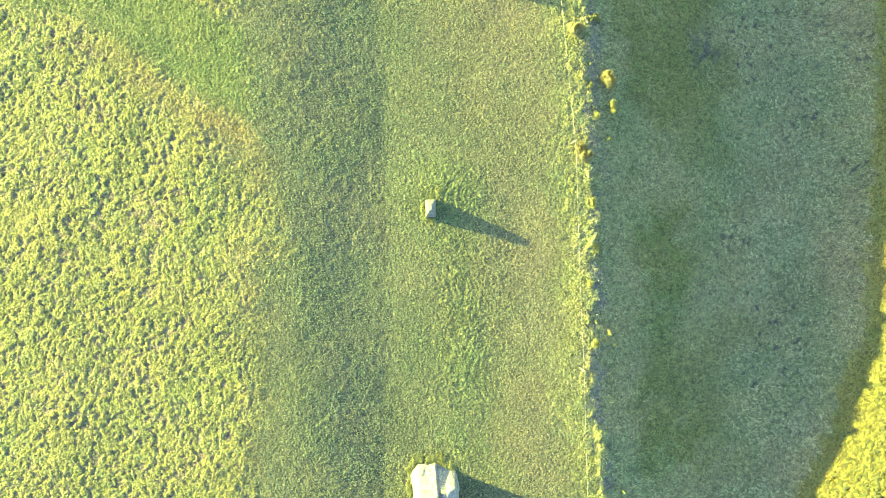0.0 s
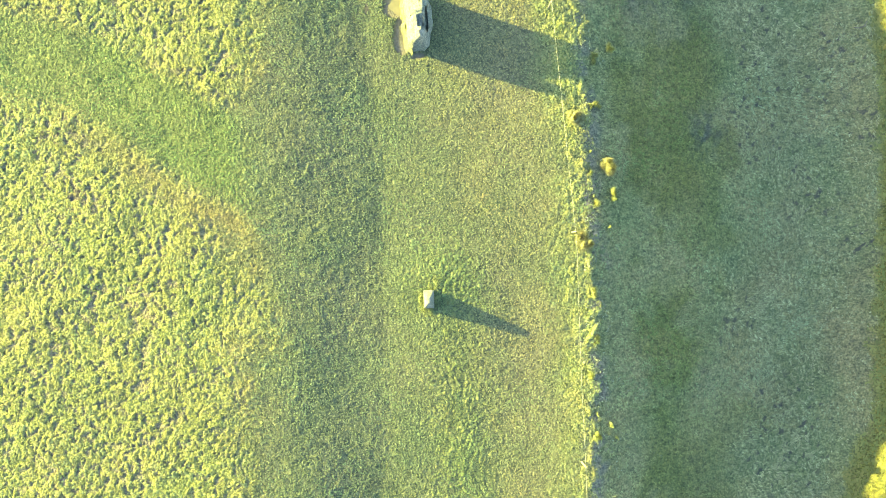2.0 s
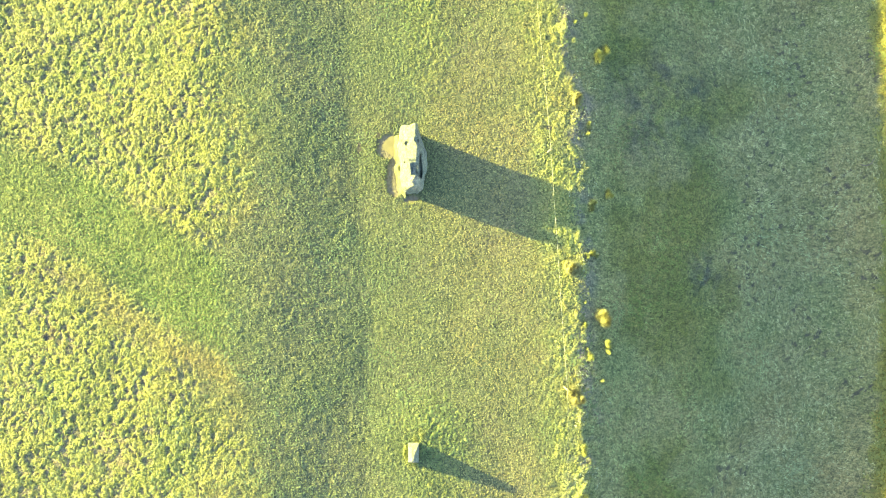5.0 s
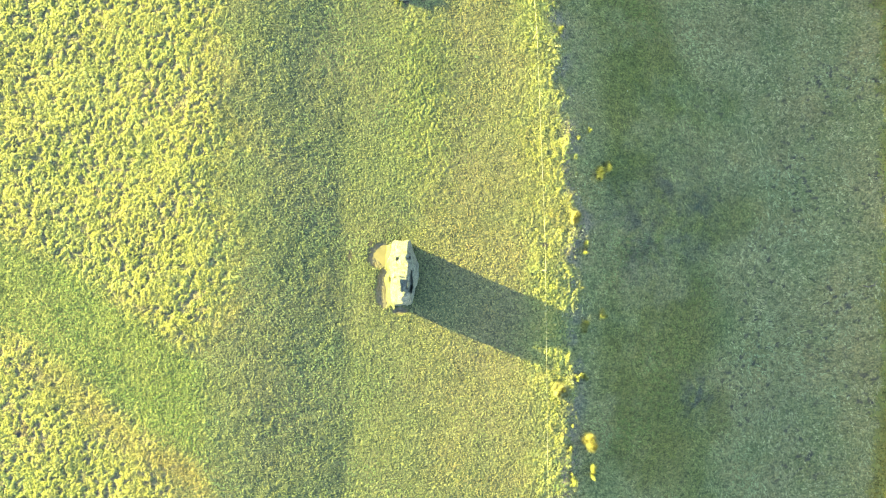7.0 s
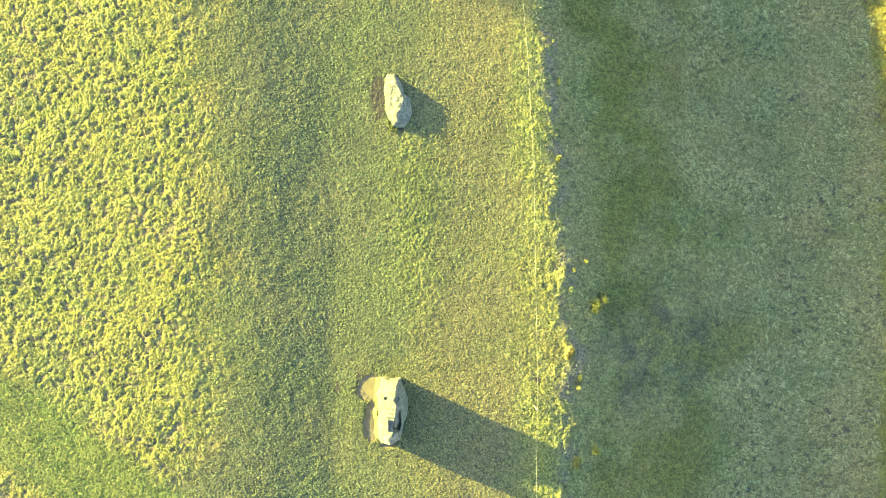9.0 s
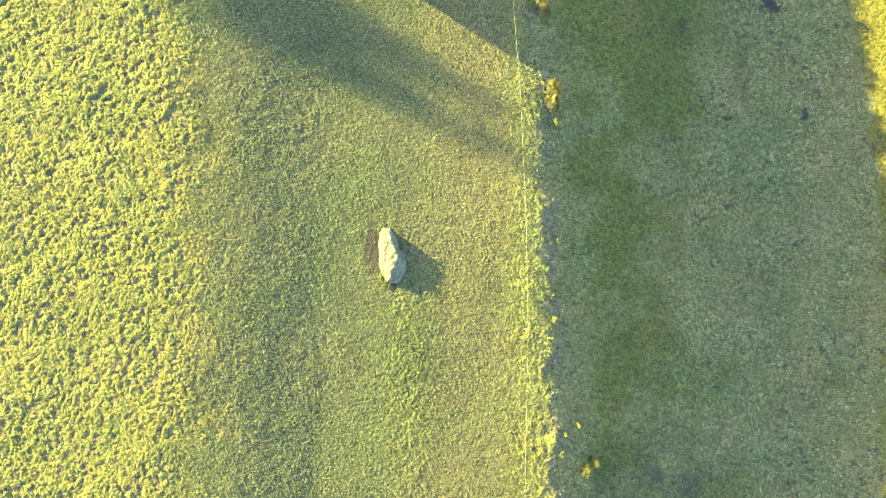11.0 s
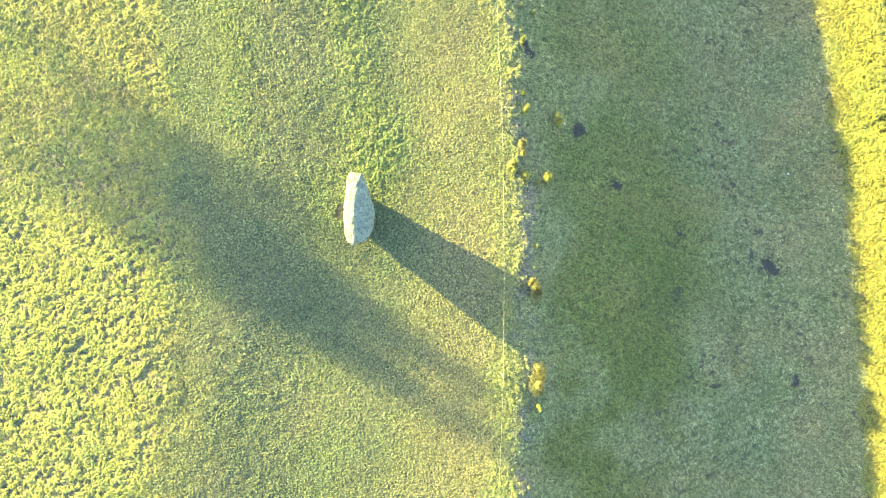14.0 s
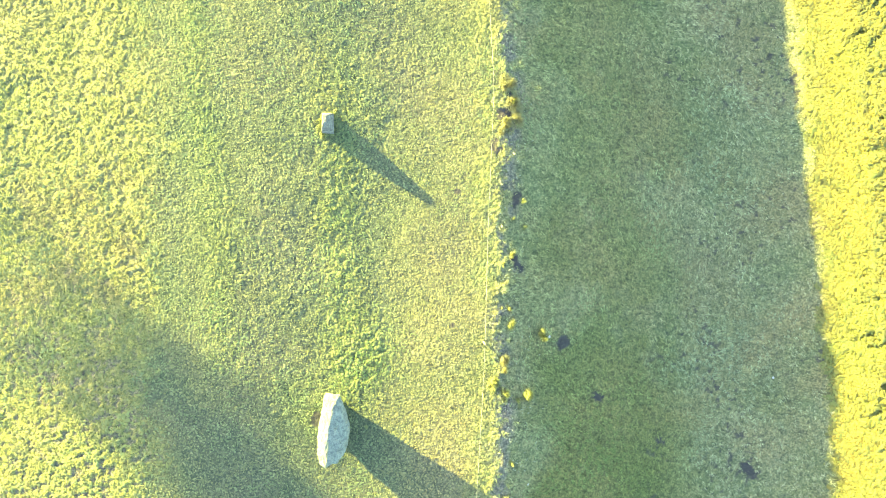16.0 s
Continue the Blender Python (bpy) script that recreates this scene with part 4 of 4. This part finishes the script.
# ---------------------------------------------------------------- tussocks on the edge of the ditch
def tussock(x, y, r, high, seed, label="bushy tussock of long yellow grass beside the ditch", group="tussocks along the ditch"):
    g = np.random.default_rng(seed)
    n = int((1900 if r > 0.25 else 900) * (r / 0.3) ** 1.5)
    a, d = g.uniform(0, 6.283, n), r * np.sqrt(g.uniform(0, 1, n)) * 0.7
    heart = g.normal(0, 0.38 * r, (5, 2)) * np.array((0.8, 1.3))
    pick = g.integers(0, 5, n)
    d = d * g.uniform(0.25, 0.9, 5)[pick]
    bx, by = np.cos(a) * d + heart[pick, 0], np.sin(a) * d * 1.2 + heart[pick, 1]
    out = a + g.normal(0, 0.6, n)
    reach, tall = r * g.uniform(0.2, 0.6 if r > 0.25 else 0.9, n) * (0.35 + d / r), high * g.uniform(0.3, 1.05, n) * (1.05 - 0.55 * (d / (0.7 * r)) ** 2) * g.uniform(0.55, 1.1, 5)[pick]
    mid = np.stack([bx + np.cos(out) * reach * 0.35, by + np.sin(out) * reach * 0.35, tall], 1)
    tip = np.stack([bx + np.cos(out) * reach, by + np.sin(out) * reach, tall * g.uniform(0.55, 0.95, n)], 1)
    base = np.stack([bx, by, np.full(n, -0.05)], 1)
    w = 0.008
    side = np.stack([-np.sin(out) * w, np.cos(out) * w, np.zeros(n)], 1)
    tris = np.concatenate([np.stack([base - side, base + side, mid + side], 1), np.stack([base - side, mid + side, mid - side], 1), np.stack([mid - side, mid + side, tip], 1)])
    tint = np.array((0.225, 0.218, 0.092) if r > 0.25 else (0.235, 0.255, 0.088)) * g.uniform(0.7, 1.3, n)[:, None]
    ob = new("grass_tussock", triangles("grass_tussock", tris, np.tile(np.clip(tint, 0.02, 0.5), (3, 1)), BLADES))
    ob.location = (x, y, ground_at(x, y))
    return tagged(ob, label, "grass tussock", group)


for k, (x, y, r, high) in enumerate((
        (7.68, 6.05, 0.30, 0.5), (7.70, 5.0, 0.12, 0.42), (7.70, 4.72, 0.13, 0.42), (6.5, 7.85, 0.42, 0.35), (7.42, 10.15, 0.17, 0.28), (8.15, 10.5, 0.2, 0.36),
        (7.4, 8.3, 0.16, 0.26), (6.45, 3.0, 0.36, 0.35), (6.55, 1.3, 0.16, 0.3), (6.2, -1.85, 0.14, 0.3), (7.0, 4.55, 0.14, 0.34), (5.5, 31.6, 0.30, 0.34), (6.08, 28.65, 0.40, 0.42),
        (4.35, 36.35, 0.26, 0.34), (5.4, 35.5, 0.22, 0.45), (4.3, 37.6, 0.16, 0.3), (5.45, 37.6, 0.16, 0.45), (4.6, 35.3, 0.18, 0.34), (2.85, 44.6, 0.36, 0.2), (2.6, 44.1, 0.26, 0.18),
        (2.4, 45.6, 0.28, 0.18), (4.1, 35.6, 0.2, 0.3), (8.0, 15.6, 0.2, 0.42), (8.35, 15.8, 0.16, 0.45), (7.0, 13.9, 0.3, 0.3), (6.2, -4.1, 0.16, 0.28), (6.5, -0.6, 0.18, 0.32))):
    tussock(x, y, r, high, 300 + k)


for k, (x, y, r) in enumerate(((-1.3, -8.75, 0.14), (-1.28, -8.45, 0.16), (-1.15, -8.2, 0.15), (-0.98, -8.0, 0.14), (-0.78, -7.92, 0.17), (-0.55, -7.95, 0.13), (-0.33, -7.98, 0.15), (-0.12, -8.05, 0.16), (0.1, -8.16, 0.15), (0.33, -8.26, 0.17), (-1.3, -9.1, 0.15), (0.52, 21.82, 0.1), (0.62, 21.68, 0.09), (0.76, 21.6, 0.07))):
    tussock(x, y, 1.25 * r, 0.09, 500 + k, "rank yellow grass tuft at the foot of a stone", "tufts at the stone's foot")

for k, (x, y, r) in enumerate(((0.12, 1.62, 0.12), (0.10, 1.38, 0.11), (0.2, 1.15, 0.13), (0.42, 1.08, 0.12), (0.5, 1.98, 0.14), (0.75, 2.05, 0.15), (-3.5, 42.75, 0.12), (-3.5, 43.05, 0.11), (-3.3, 42.5, 0.12), (-3.1, 43.35, 0.13))):
    tussock(x, y, 1.2 * r, 0.10, 560 + k, "rank yellow grass tuft at the foot of a stone", "tufts at the stone's foot")

for k in range(28):
    y = random.uniform(-10, 47)
    x = float(lip_x(np.array([y]))[0]) + 0.1 + abs(random.gauss(0, 0.45))
    tussock(x, y, random.uniform(0.04, 0.11), random.uniform(0.12, 0.24) + 0.2 * max(0.0, x - float(lip_x(np.array([y]))[0])), 400 + k)


def dead_leaves(n):
    """Pale dry leaves and bits of stalk scattered over the edge of the ditch."""
    y = rng.uniform(-12, 50, n)
    y = y + 0.5 * rough(y * 0 + 2, y, 1.4, 81)
    x = lip_x(y) - 0.25 + np.abs(rng.normal(0, 0.75, n)) * (1 + 0.6 * rough(y * 0, y, 2.0, 82))
    keep = rough(x, y, 0.8, 83) > -0.1
    x, y = x[keep], y[keep]
    n = len(x)
    z = ground_z(x, y) + rng.uniform(0.02, 0.09, n)
    a, long_, wide = rng.uniform(0, 6.283, n), rng.uniform(0.018, 0.055, n), rng.uniform(0.008, 0.02, n)
    tip = np.stack([np.cos(a) * long_, np.sin(a) * long_, rng.uniform(-0.02, 0.05, n)], 1)
    side = np.stack([-np.sin(a) * wide, np.cos(a) * wide, rng.uniform(-0.01, 0.01, n)], 1)
    mid = np.stack([x, y, z], 1)
    tris = np.concatenate([np.stack([mid - tip, mid + side, mid + tip], 1), np.stack([mid - tip, mid + tip, mid - side], 1)])
    tint = np.array((0.31, 0.33, 0.20)) * rng.uniform(0.5, 1.2, n)[:, None]
    return tagged(new("dead_leaves", triangles("dead_leaves", tris, np.tile(tint, (2, 1)), BLADES)), "pale dry leaves and stalks littering the ditch edge", "dead leaves", kind="stuff")


dead_leaves(3000)


# ---------------------------------------------------------------- chalk lumps and a fallen branch
def chalk(x, y, r, seed):
    bm = bmesh.new()
    bmesh.ops.create_icosphere(bm, subdivisions=2, radius=r)
    for v in bm.verts:
        v.co *= 1 + 0.35 * noise.noise(v.co * (2.2 / r) * 0.5 + Vector((seed, 0, 0)))
        v.co.z *= 0.65
    me = mesh_of("chalk_lump", bm, CHALK)
    ob = new("chalk_lump", me)
    ob.location = (x, y, ground_at(x, y) + 0.3 * r)
    return tagged(ob, "small rough lump of white chalk lying in the grass", "stone", "chalk lumps")


for k, (x, y, r) in enumerate(((15.95, 10.2, 0.055), (15.5, 37.6, 0.05), (6.05, 32.4, 0.075), (5.9, 32.0, 0.05), (5.75, 37.5, 0.06))):
    chalk(x, y, r, k * 3.7)

bm = bmesh.new()
tube(bm, [(-0.32, -0.22, 0.05), (-0.12, -0.28, 0.1), (0.12, -0.2, 0.1), (0.26, 0.0, 0.07), (0.3, 0.2, 0.04)], 0.022, 6)
tube(bm, [(0.12, -0.2, 0.1), (0.3, -0.28, 0.12), (0.42, -0.24, 0.06)], 0.012, 5)
ob = new("fallen_branch", mesh_of("fallen_branch", bm, BARK))
ob.location = (20.16, 11.67, ground_at(20.16, 11.67))
tagged(ob, "crooked dark dead branch lying in the ditch grass", "branch")


# ---------------------------------------------------------------- a tree up the sun, whose shade falls on the turf
def tree(x, y, high, boughs, seed):
    """boughs: across the sun's way, from height, to height, half breadth, number of leaves."""
    r = random.Random(seed)
    g = np.random.default_rng(seed)
    root = tagged(new("tree"), "tall thinly leaved tree with upright boughs on open turf", "tree")
    root.location = (x, y, ground_at(x, y) - 0.1)
    across, along = Vector((-SUN_Y, SUN_X, 0)), Vector((SUN_X, SUN_Y, 0))
    bm = bmesh.new()
    for k in range(6):
        tube(bm, [(0, 0, high * 0.09 * k), (0.03 * (k % 2), 0.02, high * 0.09 * (k + 1))], 0.34 - 0.035 * k, 10)
    part("trunk", bm, BARK, root)
    leaves = []
    for off, low, top, half, n in boughs:
        depth = r.uniform(-1.2, 1.2)
        foot = Vector((0, 0, min(low - 1.0, high * r.uniform(0.36, 0.5))))
        bm = bmesh.new()
        a, b = across * off + along * depth + Vector((0, 0, low)), across * (off + r.uniform(-0.2, 0.2)) + along * depth * 1.2 + Vector((0, 0, top))
        tube(bm, [foot, foot.lerp(a, 0.6) + Vector((0, 0, -0.3)), a], 0.022, 6)
        tube(bm, [a, a.lerp(b, 0.5) + across * r.uniform(-0.1, 0.1), b], 0.02, 5)
        for _ in range(5):
            p = a.lerp(b, r.uniform(0.1, 0.8))
            q = p + across * r.uniform(-1.3, 1.3) * half + along * r.uniform(-0.6, 0.6) + Vector((0, 0, r.uniform(0.3, 0.9)))
            tube(bm, [p, q], 0.014, 4)
        part("bough", bm, BARK, root)
        t = g.uniform(0, 1, n)
        c = np.array(a)[None, :] + t[:, None] * np.array(b - a)[None, :]
        c = c + g.normal(0, half * 0.6, n)[:, None] * np.array(across) + g.normal(0, 0.7, n)[:, None] * np.array(along) + g.normal(0, 0.22, n)[:, None] * np.array((0, 0, 1.0))
        leaves.append(c)
    c = np.concatenate(leaves)
    n = len(c)
    crown = new("crown", triangles("crown", c[:, None, :] + g.normal(0, 0.085, (n, 3, 3)), np.tile((0.08, 0.09, 0.03), (n, 1)), LEAF))
    crown.parent = root
    return root


# its foot lies far up the sun from the ring of stones
FOOT_ALONG, FOOT_ACROSS = -74.0, 26.4
tree(SUN_X * FOOT_ALONG - SUN_Y * FOOT_ACROSS, SUN_Y * FOOT_ALONG + SUN_X * FOOT_ACROSS, 12.0, (
    (-3.4, 6.2, 9.0, 1.1, 130), (-2.4, 6.4, 9.4, 1.0, 170), (-1.5, 6.6, 9.8, 0.9, 190), (-1.1, 9.3, 10.9, 0.8, 200), (-0.8, 9.9, 11.8, 0.6, 300), (-0.2, 9.3, 11.6, 0.7, 520), (0.3, 9.6, 11.3, 0.8, 480),
    (0.8, 9.4, 11.5, 0.6, 480), (1.3, 9.6, 11.2, 0.7, 320), (1.8, 9.2, 10.9, 0.7, 240), (2.4, 9.0, 11.2, 0.25, 150), (-0.5, 10.7, 12.5, 0.4, 300), (0.6, 10.6, 12.1, 0.45, 230), (2.6, 6.6, 9.6, 1.0, 160),
    (0.2, 6.2, 9.6, 1.5, 190), (1.5, 6.4, 9.6, 1.4, 190), (-0.9, 6.4, 9.6, 1.4, 170), (3.6, 6.4, 9.4, 0.9, 120), (4.7, 6.2, 9.0, 0.9, 90)), 4)
